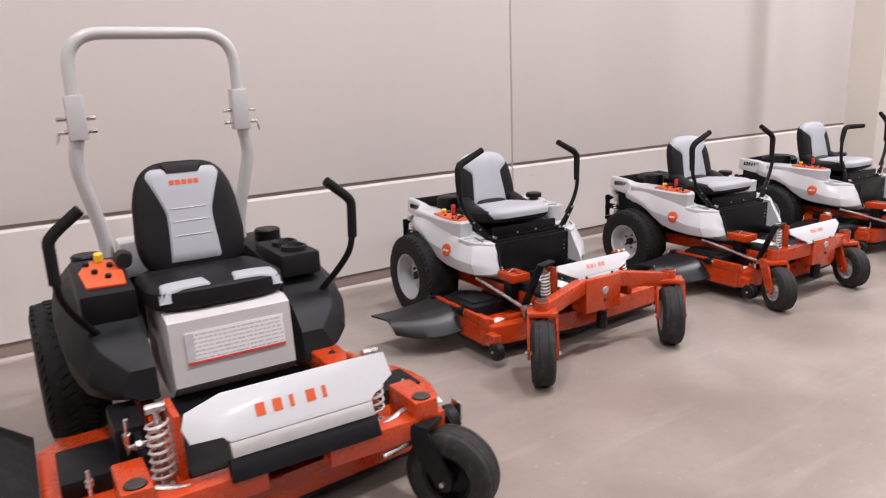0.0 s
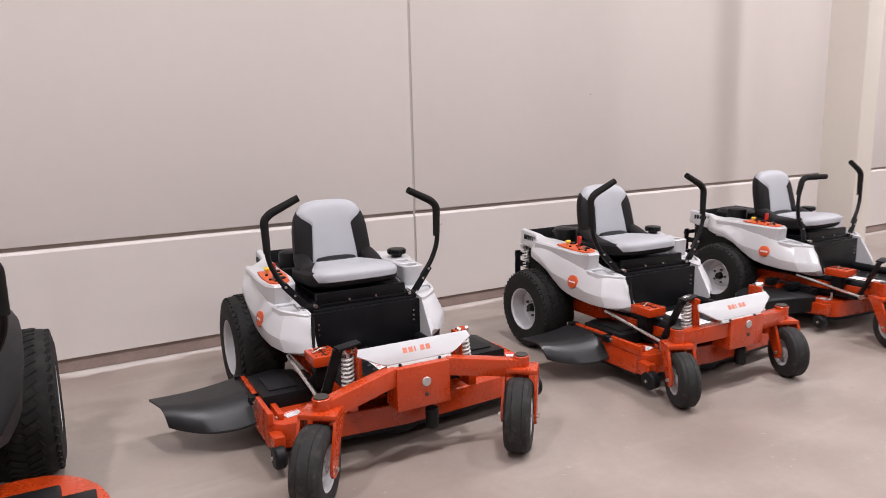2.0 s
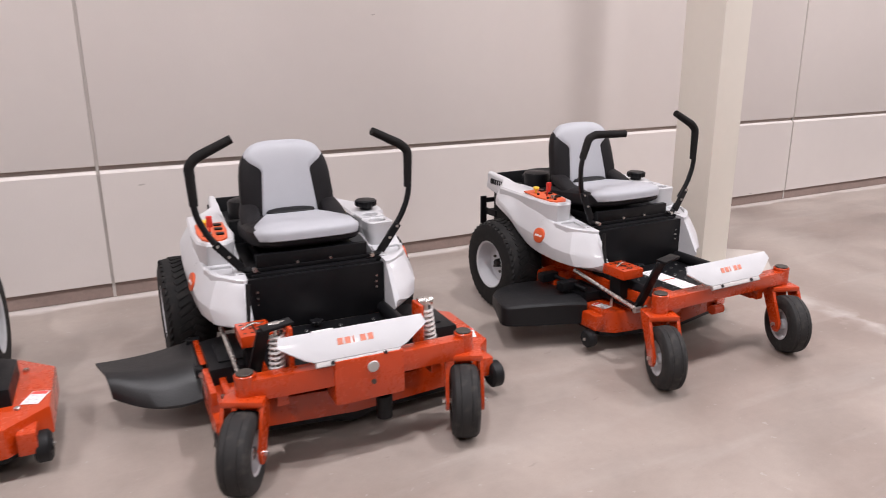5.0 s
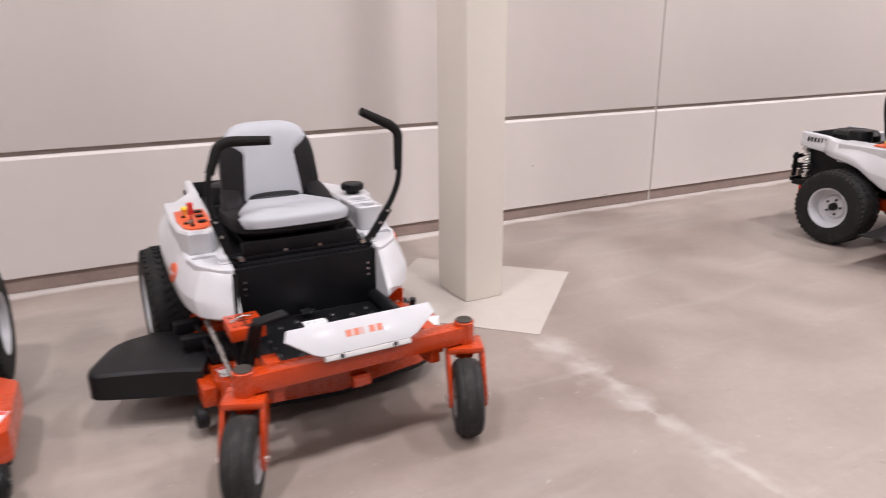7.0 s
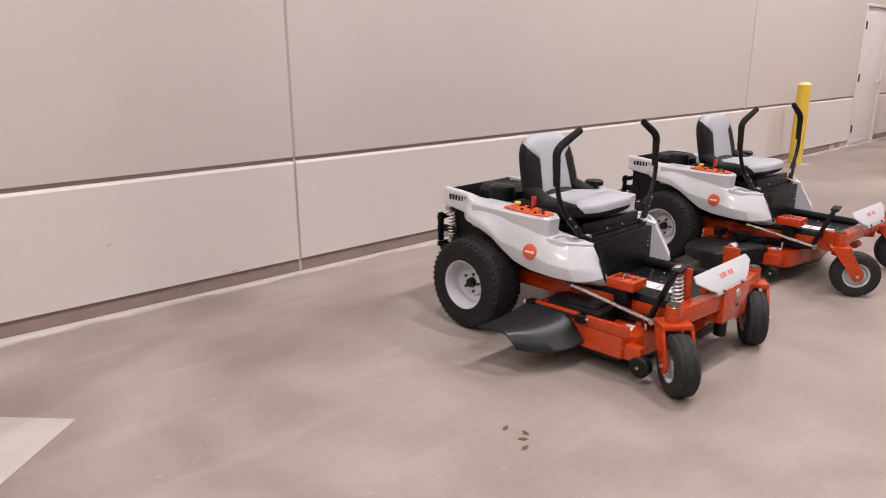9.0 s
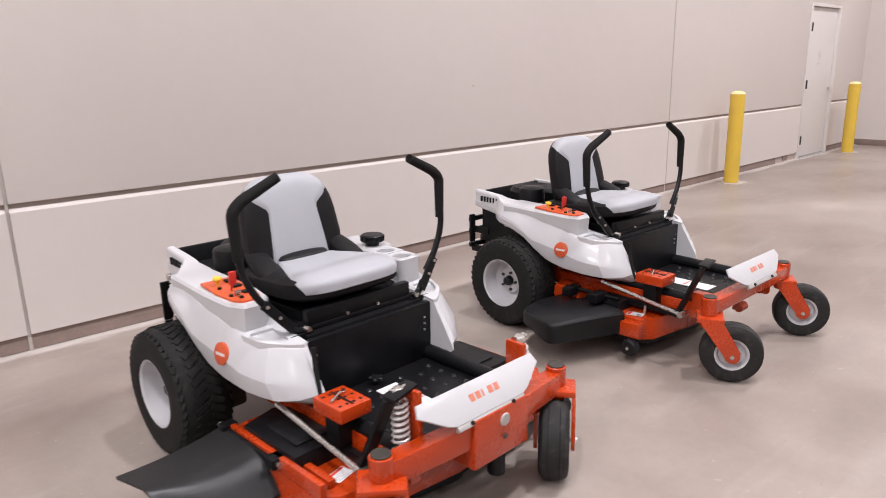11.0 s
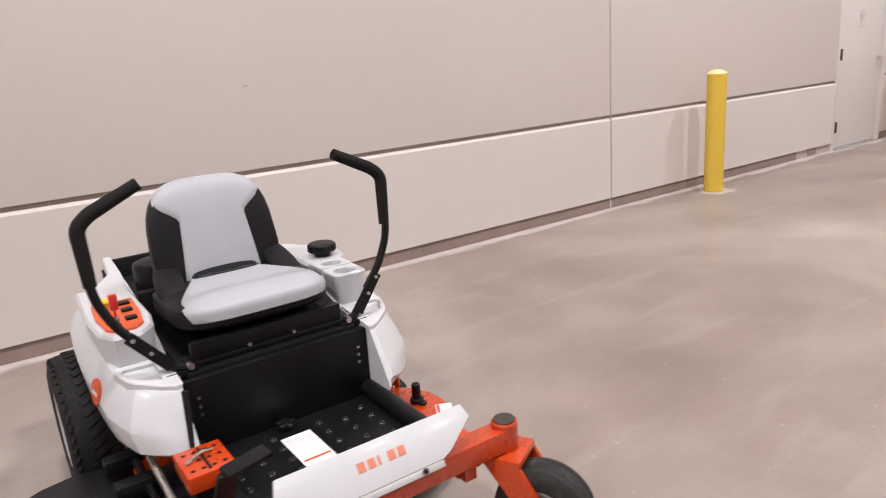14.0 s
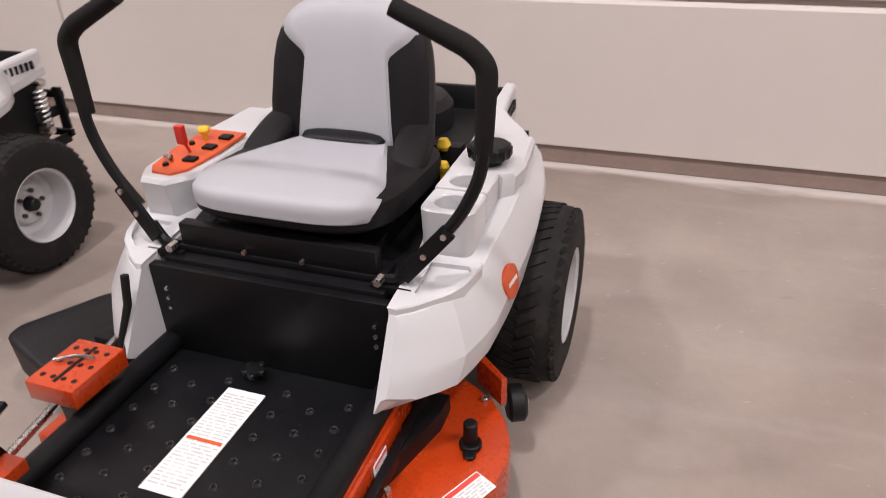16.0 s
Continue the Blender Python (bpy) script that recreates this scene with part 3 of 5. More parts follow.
def lever(parent, s, tip=(0.285, 0.09, 1.07), swing=0.0, top=0.985, wide=0.45):
    """Steering lever: bolted bracket, bent steel bar, foam grip."""
    def place(p):
        # swung about the pivot at the foot
        v = Vector((s * p[0], p[1], p[2]))
        if swing:
            piv = Vector((s * 0.25, 0.06, 0.55))
            v = piv + Matrix.Rotation(radians(swing), 3, "Y") @ (v - piv)
        return v
    path = rounded([place(p) for p in ((0.345, 0.078, 0.622), (0.402, 0.082, 0.690), (wide - 0.004, 0.088, 0.785), (wide, 0.10, top - 0.01), (wide - 0.03, 0.10, top + 0.02), tip)], 0.05)
    part("steering_bar", add_tube(bmesh.new(), path, 0.0125, 10), BLACK, parent, "black bent steering bar")
    grip = rounded([place(p) for p in ((wide - 0.005, 0.096, 0.82), (wide, 0.10, top - 0.01), (wide - 0.03, 0.10, top + 0.02), tip)], 0.05)
    n = len(grip)
    part("grip", add_tube(bmesh.new(), grip, [0.017] + [0.0195] * (n - 2) + [0.017], 14), GRIP, parent, "black foam lever grip")
    a, b = place((0.292, 0.060, 0.560)), place((0.384, 0.082, 0.666))
    bm = add_tube(bmesh.new(), rounded([place((0.245, 0.056, 0.545)), place((0.280, 0.058, 0.548)), a, a.lerp(b, 0.25)], 0.02), 0.013, 8)
    br = part("lever_bracket", bm, BLACK, parent, "black bolted lever bracket")
    d = (b - a).normalized()
    out = d.cross(Vector((0, 1, 0))).normalized()
    turn = Matrix((out, out.cross(d), d)).transposed().to_4x4()
    part("bracket_plate", box(-0.017, 0.017, -0.017, -0.004, 0.0, (b - a).length, bevel=0.003, m=Matrix.Translation(a) @ turn), BLACK, br)
    side = out.cross(d)
    side = side if side.y < 0 else -side
    bolts = bmesh.new()
    for t in (0.48, 0.90):
        c = a.lerp(b, t)
        add_rod(bolts, c + side * 0.002, c + side * 0.022, 0.0065, 6)
    part("bolts", bolts, CHROME, br, "zinc bolts")


def add_wrapped(bm, width, y1, sx, sy, sz, e, m, nx=22, after=None, start=(-6, -1.5, 0.5, 2, 8, 20, 38)):
    """A padded panel that starts under the front lip of a rounded slab and runs back over its top."""
    turns = [radians(a) for a in start]
    grid = []
    back = [k / 24 for k in range(1, 25)]
    for j in range(len(turns) + len(back)):
        row = []
        for i in range(nx + 1):
            t = -1 + 2 * i / nx
            side = i in (0, nx)
            if j < len(turns):
                x = width(0.0) * t * (0.93 + 0.07 * min(1.0, j / 5))
                k = max(1e-4, 1 - abs(x / sx) ** (2 / e)) ** (e / 2)
                f = turns[j]
                g = 1.0 if side or j == 0 else 1.022
                row.append(bm.verts.new((x, -sy * k * signed_pow(math.cos(f), e) * g, sz * k * signed_pow(math.sin(f), e) + (0.005 if g > 1 and f > 0 else 0))))
                continue
            s_ = back[j - len(turns)]
            x = width(s_) * t
            k = max(1e-4, 1 - abs(width(0.0) * t / sx) ** (2 / e)) ** (e / 2)
            ya = -sy * k * signed_pow(math.cos(turns[-1]), e)
            y = ya + (y1 - ya) * s_
            rim = side or j == len(turns) + len(back) - 1
            row.append(bm.verts.new((x, y, pillow_top(x, y, sx, sy, sz, e) + (-0.006 if rim else 0.006))))
        grid.append(row)
    for a, b in zip(grid, grid[1:]):
        for i in range(nx):
            bm.faces.new((a[i], a[i + 1], b[i + 1], b[i]))
    if after:
        for v in bm.verts:
            v.co = after(v.co)
    bmesh.ops.transform(bm, matrix=m, verts=bm.verts)
    return bm


def seat(parent, y0=0.058, z0=0.590):
    """Two-tone seat: dark cushion and bolsters, pale centre panels, slot between."""
    cm = pose(0, y0 + 0.245, z0 + 0.052, -4, 0, 0)
    sx, sy, sz, e = 0.245, 0.252, 0.052, 0.50
    part("seat_cushion", add_pillow(bmesh.new(), sx, sy, sz, e, cm), VINYL, parent, "dark grey vinyl seat cushion")

    def width(t):
        if t < 0.16:
            return 0.222
        if t < 0.86:
            return 0.222 - 0.104 * (t - 0.16) / 0.70
        return 0.118
    part("seat_panel", add_wrapped(bmesh.new(), width, 0.165, sx, sy, sz, e, cm, start=(-2.0, -0.8, 0.3, 2, 7, 18, 36)), GREY_VINYL, parent, "light grey vinyl seat centre")
    for s in (-1, 1):
        part("seat_bolster", add_pillow(bmesh.new(), 0.046, 0.125, 0.032, 0.85, pose(s * 0.188, y0 + 0.335, z0 + 0.100, 22, 0, s * 6), 20, 10), VINYL, parent, "dark grey vinyl side bolster")
    hgt = 0.205
    bm_ = pose(0, y0 + 0.450, 0.797, 77, 0, 0)
    bx, by, bz, be = 0.212, hgt, 0.058, 0.60
    slim = lambda y: 1.0 - 0.07 * (y / by)  # noqa: E731
    b1 = add_pillow(bmesh.new(), bx, by, bz, be)
    for v in b1.verts:
        v.co.x *= slim(v.co.y)
        v.co.z += 0.022 * (v.co.x / bx) ** 2
    bmesh.ops.transform(b1, matrix=bm_, verts=b1.verts)
    part("backrest", b1, VINYL, parent, "dark grey vinyl backrest")

    def bwidth(t):
        k = min(1.0, max(0.0, (t - 0.03) / 0.22))
        return 0.186 - 0.074 * k * k * (3 - 2 * k) + 0.018 * t

    def shaped(v):
        return Vector((v.x * slim(-v.y), v.y, v.z + 0.022 * (v.x * slim(-v.y) / bx) ** 2))
    part("back_panel", add_wrapped(bmesh.new(), bwidth, hgt * 0.80, bx, by, bz, be, bm_ @ pose(0, 0, 0, 0, 0, 180), after=shaped), GREY_VINYL, parent, "light grey vinyl backrest centre")
    part("seat_slot", add_pillow(bmesh.new(), 0.112, 0.026, 0.016, 0.7, pose(0, y0 + 0.352, z0 + 0.103, 22, 0, 0), 20, 8), BLACK, parent)


def spring(parent, x, y, z0, z1, lean=0.0, r=0.024, turns=7):
    """A coil-over shock absorber."""
    a, b = Vector((x, y, z0)), Vector((x + lean, y + 0.02, z1))
    bm = bmesh.new()
    pts = []
    for k in range(turns * 10 + 1):
        t = k / (turns * 10)
        c = a.lerp(b, 0.12 + 0.72 * t)
        ang = 2 * math.pi * k / 10
        pts.append(c + Vector((r * math.cos(ang), r * math.sin(ang), 0)))
    add_tube(bm, pts, 0.0052, 6)
    sh = part("spring", bm, SPRING, parent, "pale coil spring")
    part("damper", add_tube(bmesh.new(), [a, b], 0.012, 10), CHROME, parent)
    bm = bmesh.new()
    for p in (a, b):
        add_rod(bm, p + Vector((-0.028, 0, 0)), p + Vector((0.028, 0, 0)), 0.016, 10)
    part("shock_eye", bm, CHROME, parent)
    return sh


def label_sheet(parent, m, w, h, rows, red=0.12, name="label"):
    """A printed white sticker with a red head and grey lines, lying in its own xy plane."""
    lb = part(name, box(-w / 2, w / 2, -h / 2, h / 2, 0, 0.0016, m=m), LABEL, parent, "white printed warning label", smooth=False)
    bm = bmesh.new()
    if red:
        add_box(bm, -w / 2 + 0.003, w / 2 - 0.003, h / 2 - h * red, h / 2 - 0.003, 0.0016, 0.0022, m=m)
        part("label_head", bm, RED_INK, lb, smooth=False)
    bm = bmesh.new()
    rng = random.Random(int(w * 1000 + h * 100))
    for k in range(rows):
        y = h / 2 - h * (red + 0.05) - (k + 0.5) * h * (0.9 - red) / rows
        a = -w / 2 + 0.006
        while a < w / 2 - 0.012:
            c = min(w / 2 - 0.006, a + rng.uniform(0.008, 0.03))
            add_box(bm, a, c, y - h * 0.18 / rows, y + h * 0.18 / rows, 0.0016, 0.0021, m=m)
            a = c + 0.005
    part("label_print", bm, INK, lb, smooth=False)
    return lb


FENDER = [
    # y, top, inner x, shoulder x, widest x, low x, bottom
    (-0.022, 0.520, 0.291, 0.308, 0.314, 0.311, 0.360),
    (0.002, 0.524, 0.289, 0.348, 0.374, 0.366, 0.338),
    (0.052, 0.530, 0.286, 0.396, 0.436, 0.424, 0.330),
    (0.140, 0.544, 0.282, 0.428, 0.469, 0.457, 0.338),
    (0.240, 0.578, 0.278, 0.440, 0.477, 0.467, 0.352),
    (0.330, 0.594, 0.274, 0.446, 0.482, 0.474, 0.380),
    (0.400, 0.607, 0.271, 0.446, 0.485, 0.479, 0.432),
    (0.470, 0.621, 0.269, 0.442, 0.485, 0.481, 0.498),
    (0.550, 0.634, 0.268, 0.436, 0.480, 0.477, 0.534),
    (0.690, 0.650, 0.264, 0.400, 0.442, 0.440, 0.549),
    (0.770, 0.652, 0.262, 0.345, 0.378, 0.376, 0.552),
    (0.825, 0.664, 0.260, 0.300, 0.314, 0.312, 0.552),
    (0.920, 0.673, 0.258, 0.292, 0.301, 0.299, 0.560),
    (1.020, 0.680, 0.256, 0.283, 0.290, 0.288, 0.578),
]


def fender_loft(table, s, raked=True):
    """Crisp moulded side: flat top, narrow rolled shoulder, tall side with one crease, turned-in lower edge."""
    rows = []
    for p, q in zip(table, table[1:]):
        p, q = np.array(p), np.array(q)
        rows += [p, p * 0.5 + q * 0.5]
    rows.append(np.array(table[-1]))
    for i in range(2, len(rows) - 2, 2):
        # ease each station so that the run of facets is fair
        rows[i] = rows[i] * 0.8 + (rows[i - 1] + rows[i + 1]) * 0.1
    loops = []
    for y, zt, xi, xs, xm, xl, zb in (row[:7] for row in rows):
        h = zt - zb
        zc = zt - min(h * 0.66, 0.105)
        rake = 0.100 * max(0.0, 1 - (y + 0.022) / 0.28) if raked else (0.026 if y < 0 else 0.0)
        up = 0.030 * min(1.0, max(0.0, (h - 0.1) / 0.1))
        prof = [(xi, zt), (xs - 0.008, zt), (xs - 0.002, zt - 0.003), (xs + 0.002, zt - 0.010), (xs * 0.62 + xm * 0.38, zt - (zt - zc) * 0.34), (xm - 0.004, zc + 0.014), (xm, zc), (xm - 0.001, zc - 0.012), (xl + 0.002, zb + up + 0.012), (xl, zb + up + 0.005), (xl - 0.010, zb + up), (xi, zb - up * 0.3)]
        loops.append([(s * px, y - rake * (zt - pz) / max(h, 0.01), pz) for px, pz in (prof if s > 0 else prof[::-1])])
    return add_loft(bmesh.new(), loops)


def fender(parent, s):
    fe = part("fender", fender_loft(FENDER, s), WHITE, parent, "white moulded plastic fender", angle=14)
    # lever tray: a wall round a sunken floor at the front top
    outer = [(0.291, -0.022), (0.305, -0.022), (0.340, 0.000), (0.394, 0.050), (0.412, 0.078), (0.431, 0.140), (0.428, 0.158), (0.290, 0.158)]
    inner = [(0.322, 0.034), (0.330, 0.030), (0.348, 0.034), (0.381, 0.063), (0.398, 0.090), (0.412, 0.124), (0.404, 0.138), (0.322, 0.134)]
    lip = bmesh.new()
    crest = lambda y: 0.533 + 0.13 * (y + 0.026)  # noqa: E731
    rings = [[(x, y, crest(y) - 0.034) for x, y in outer], [(x - 0.001, y, crest(y) - 0.003) for x, y in outer], [(x - 0.004, y + 0.001, crest(y)) for x, y in outer],
             [(x + 0.001, y, crest(y)) for x, y in inner], [(x, y, crest(y) - 0.004) for x, y in inner], [(x - 0.004, y, crest(y) - 0.034) for x, y in inner]]
    add_loft(lip, [[(s * x, y, z) for x, y, z in ring] for ring in rings], False)
    bmesh.ops.recalc_face_normals(lip, faces=lip.faces)
    part("lever_tray", lip, WHITE, fe, angle=30)
    slot = box(min(s * 0.225, s * 0.316), max(s * 0.225, s * 0.316), 0.035, 0.075, 0.522, 0.5415, bevel=0.001)
    part("lever_slot", slot, BLACK, fe)
    # vents in the rear side
    vents = bmesh.new()
    for k in range(6):
        y = 0.83 + k * 0.026
        xo = 0.3035 - (y - 0.83) * 0.055
        add_box(vents, s * xo - 0.004, s * xo + 0.004, y - 0.006, y + 0.006, 0.618, 0.648, m=pose(0, 0, 0))
    part("vents", vents, BLACK, fe, "dark slotted vents", smooth=False)
    # round badge with plain bars
    bd = pose(s * 0.4695, 0.224, 0.480, 0, (-11 if s > 0 else 191), -5.0 * s)
    bg = part("badge", add_lathe(bmesh.new(), [(0, 0.008), (0.036, 0.008), (0.039, 0.006), (0.039, -0.010)], 28, bd), ORANGE_TRIM, fe, "round orange badge")
    bb = bmesh.new()
    for k in range(5):
        add_box(bb, 0.008, 0.0092, -0.025 + k * 0.0105, -0.0175 + k * 0.0105, -0.004, 0.006, m=bd)
    part("badge_bars", bb, LABEL, bg, smooth=False)
    return fe


def console(parent):
    """Control console with orange panel, knobs and levers."""
    loops = []
    for z, g in ((0.53, 0.0), (0.60, 0.004), (0.638, 0.008), (0.648, 0.0)):
        zz = lambda y: z + (0.012 if z > 0.57 else 0) * (min(y, 0.47) - 0.16) / 0.3  # noqa: E731
        pts = [(-0.425 - g, 0.66), (-0.440 - g, 0.36), (-0.432 - g, 0.21), (-0.408, 0.165 - g), (-0.335, 0.160 - g), (-0.30 + g, 0.20), (-0.285 + g, 0.30), (-0.285 + g, 0.66)]
        loops.append([(x, y, zz(y)) for x, y in pts])
    co = part("console", add_loft(bmesh.new(), loops), WHITE, parent, "white plastic control console", angle=30)
    tilt = pose(-0.36, 0.315, 0.659, 3, 0, 0)
    part("control_panel", prism([(-0.058, 0.13), (-0.066, 0.0), (-0.056, -0.10), (-0.035, -0.128), (0.018, -0.132), (0.045, -0.10), (0.058, 0.0), (0.060, 0.13)], -0.004, 0.003, 0.002, tilt), ORANGE_TRIM, co, "orange control panel")
    kn = bmesh.new()
    for x, y in ((0.025, 0.02), (0.022, -0.055), (0.03, 0.085)):
        add_box(kn, x - 0.016, x + 0.016, y - 0.013, y + 0.013, 0.003, 0.010, bevel=0.002, m=tilt)
    for x, y in ((-0.035, 0.03), (-0.04, -0.06), (-0.02, -0.095)):
        add_lathe(kn, [(0, 0.010), (0.007, 0.010), (0.008, 0.003)], 10, tilt @ pose(x, y, 0) @ UPRIGHT)
    part("switches", kn, BLACK, co, "black rocker switches")
    th = bmesh.new()
    add_tube(th, [tilt @ Vector((-0.012, -0.01, 0.0)), tilt @ Vector((-0.014, -0.022, 0.035))], [0.004, 0.004], 8)
    add_box(th, -0.026, -0.002, -0.034, -0.018, 0.03, 0.078, bevel=0.004, m=tilt)
    part("throttle_lever", th, RED, co, "red throttle lever")
    ck = add_tube(bmesh.new(), [tilt @ Vector((-0.022, 0.07, 0)), tilt @ Vector((-0.022, 0.07, 0.022))], 0.006, 8)
    add_lathe(ck, [(0, 0.036), (0.014, 0.034), (0.017, 0.028), (0.014, 0.020), (0, 0.020)], 14, tilt @ pose(-0.022, 0.07, 0) @ UPRIGHT)
    part("choke_knob", ck, GOLD, co, "yellow choke knob")
    ky = add_box(bmesh.new(), -0.034, -0.012, -0.080, -0.072, 0.003, 0.024, bevel=0.002, m=tilt)
    part("key", ky, CHROME, co)


def tank(parent):
    """Fuel tank top with cup holders and ribbed cap."""
    loops = []
    for z, g in ((0.53, 0.0), (0.60, 0.004), (0.642, 0.008), (0.652, 0.0)):
        pts = [(0.425 + g, 0.62), (0.44 + g, 0.45), (0.430 + g, 0.392), (0.405 + g, 0.374), (0.285 - g, 0.374), (0.285 - g, 0.62)]
        loops.append([(x, y, z + (0.012 if z > 0.58 else 0) * (min(y, 0.47) - 0.16) / 0.3) for x, y in pts])
    tk = part("fuel_tank", add_loft(bmesh.new(), loops), WHITE, parent, "white plastic tank with moulded cup holders", angle=30)
    for x, y, r, front in ((0.344, 0.220, 0.037, True), (0.344, 0.322, 0.037, False)):
        zt = 0.655 + 0.04 * (y - 0.16)
        rings = []
        n = 40
        dirs = [(math.cos(2 * math.pi * k / n), math.sin(2 * math.pi * k / n)) for k in range(n)]
        for grow, z in ((0.0, 0.53), (0.003, 0.62), (0.004, zt - 0.004), (0.0, zt)):
            ring = []
            for cx, cy in dirs:
                e = 0.42 if front and cy < 0 else 0.12
                ring.append((x + (0.056 + grow) * signed_pow(cx, e), y + (0.0515 + (grow if front and cy < 0 else 0)) * signed_pow(cy, e), z))
            rings.append(ring)
        for rr, z in ((r + 0.003, zt), (r, zt - 0.004), (r - 0.003, zt - 0.065), (r - 0.008, zt - 0.068)):
            rings.append([(x + rr * cx, y + rr * cy, z) for cx, cy in dirs])
        cup = add_loft(bmesh.new(), rings)
        bmesh.ops.recalc_face_normals(cup, faces=cup.faces)
        part("cup_holder", cup, WHITE, tk, "white moulded cup holder", angle=30)
    pt = bmesh.new()
    for k in range(4):
        add_box(pt, 0.318 + k * 0.011, 0.326 + k * 0.011, 0.2545, 0.2555, 0.632, 0.642)
    part("cup_print", pt, INK, tk, smooth=False)
    cp = add_lathe(bmesh.new(), [(0.030, 0.0), (0.030, 0.014), (0.046, 0.016), (0.049, 0.022), (0.049, 0.040), (0.044, 0.046), (0.018, 0.047), (0, 0.047)], 32, pose(0.365, 0.432, 0.664) @ UPRIGHT)
    for v in cp.verts:
        d = Vector((v.co.x - 0.365, v.co.y - 0.432))
        if d.length > 0.0455 and int(round(math.atan2(d.y, d.x) / (2 * math.pi / 32))) % 2:
            v.co.x, v.co.y = 0.365 + d.x * 1.08, 0.432 + d.y * 1.08
    part("fuel_cap", cp, BLACK, tk, "black ribbed fuel cap")


def engine(parent):
    bm = box(-0.255, 0.255, 0.60, 1.0, 0.36, 0.60, bevel=0.012)
    en = part("engine", bm, PLASTIC, parent, "black engine under the rear deck")
    part("engine_tray", add_box(add_box(bmesh.new(), -0.254, 0.254, 0.985, 1.005, 0.56, 0.672, bevel=0.004), -0.254, 0.254, 0.56, 0.60, 0.44, 0.64, bevel=0.004), PLASTIC, en)
    part("blower_cover", add_lathe(bmesh.new(), [(0.15, 0), (0.15, 0.065), (0.13, 0.09), (0.08, 0.098), (0.07, 0.092), (0, 0.092)], 28, pose(0.0, 0.80, 0.60) @ UPRIGHT), PLASTIC, en, "round black blower cover")
    part("air_filter", add_lathe(bmesh.new(), [(0.075, 0), (0.075, 0.10), (0.07, 0.112), (0.05, 0.12), (0, 0.12)], 24, pose(-0.165, 0.68, 0.60) @ UPRIGHT), BLACK, en, "black air filter cover")
    dp = add_tube(bmesh.new(), [(0.2, 0.58, 0.5), (0.205, 0.57, 0.63)], 0.008, 8)
    add_lathe(dp, [(0.017, 0), (0.02, 0.01), (0.012, 0.028), (0, 0.03)], 12, pose(0.205, 0.57, 0.628) @ UPRIGHT)
    part("oil_cap", dp, GOLD, en, "yellow oil cap")
    dp = add_lathe(bmesh.new(), [(0.015, 0), (0.018, 0.01), (0.012, 0.022), (0, 0.024)], 12, pose(0.225, 0.50, 0.60) @ UPRIGHT)
    add_tube(dp, [(0.225, 0.50, 0.45), (0.225, 0.50, 0.605)], 0.008, 8)
    part("oil_cap", dp, GOLD, en, "yellow filler cap")
    label_sheet(en, pose(-0.10, 0.5585, 0.60, 90, 0, 0), 0.07, 0.04, 3, 0.3)


def grip_bumps(parent, z, m=None):
    bm = bmesh.new()
    for i in range(7):
        for j in range(6):
            x = -0.215 + i * 0.072
            if abs(x) < 0.05:
                continue
            y = -0.07 - j * 0.066 - (0.033 if i % 2 else 0)
            add_lathe(bm, [(0.0035, 0.0005), (0.005, 0.004), (0.0075, 0.0045), (0.0105, 0.0)], 12, pose(x - 0.01, y, z) @ UPRIGHT)
    return part("grip_bumps", bm, PLATE_RING, parent, "raised pierced grip ring")


def front_plate(parent, m, half, low, rise, bar_w):
    """Bent white foot plate with a grey lower lip and plain orange bars in place of the maker's name."""
    # outline in the plate's own plane: x across, y up the slope
    out = [(-half, rise), (half, rise), (half + 0.012, rise * 0.62), (low + 0.03, 0.0), (low, -0.012), (-low, -0.012), (-low - 0.03, 0.0), (-half - 0.012, rise * 0.62)]
    fp = part("foot_plate", prism(out, -0.004, 0.004, 0.002, m), WHITE, parent, "bent white foot plate")
    part("plate_lip", box(-low, low, -0.030, -0.0125, -0.012, 0.003, bevel=0.002, m=m), ALU, fp, "grey lower lip")
    bo = bmesh.new()
    for x in (-low * 0.62, low * 0.62):
        add_lathe(bo, [(0.007, 0.003), (0.007, 0.008), (0, 0.009)], 8, m @ pose(x, -0.021, 0) @ UPRIGHT)
    part("bolts", bo, BLACK, fp)
    tx = bmesh.new()
    h = bar_w * 0.17
    u = bar_w / 5.0
    y0 = rise * 0.5 - h * 0.55
    for k, kind in enumerate(((1, 1, 1), (1, 0, 2), (3, 3, 3), (4, 4, 4), (5, 0, 0))):
        x = -bar_w / 2 + k * u
        add_box(tx, x + u * 0.12, x + u * (0.34 if kind[0] == 3 else 0.84), y0, y0 + h, 0.004, 0.0052, m=m)
    part("name_bars", tx, NAME_INK, fp, "orange bars in place of lettering", smooth=False)
    return fp


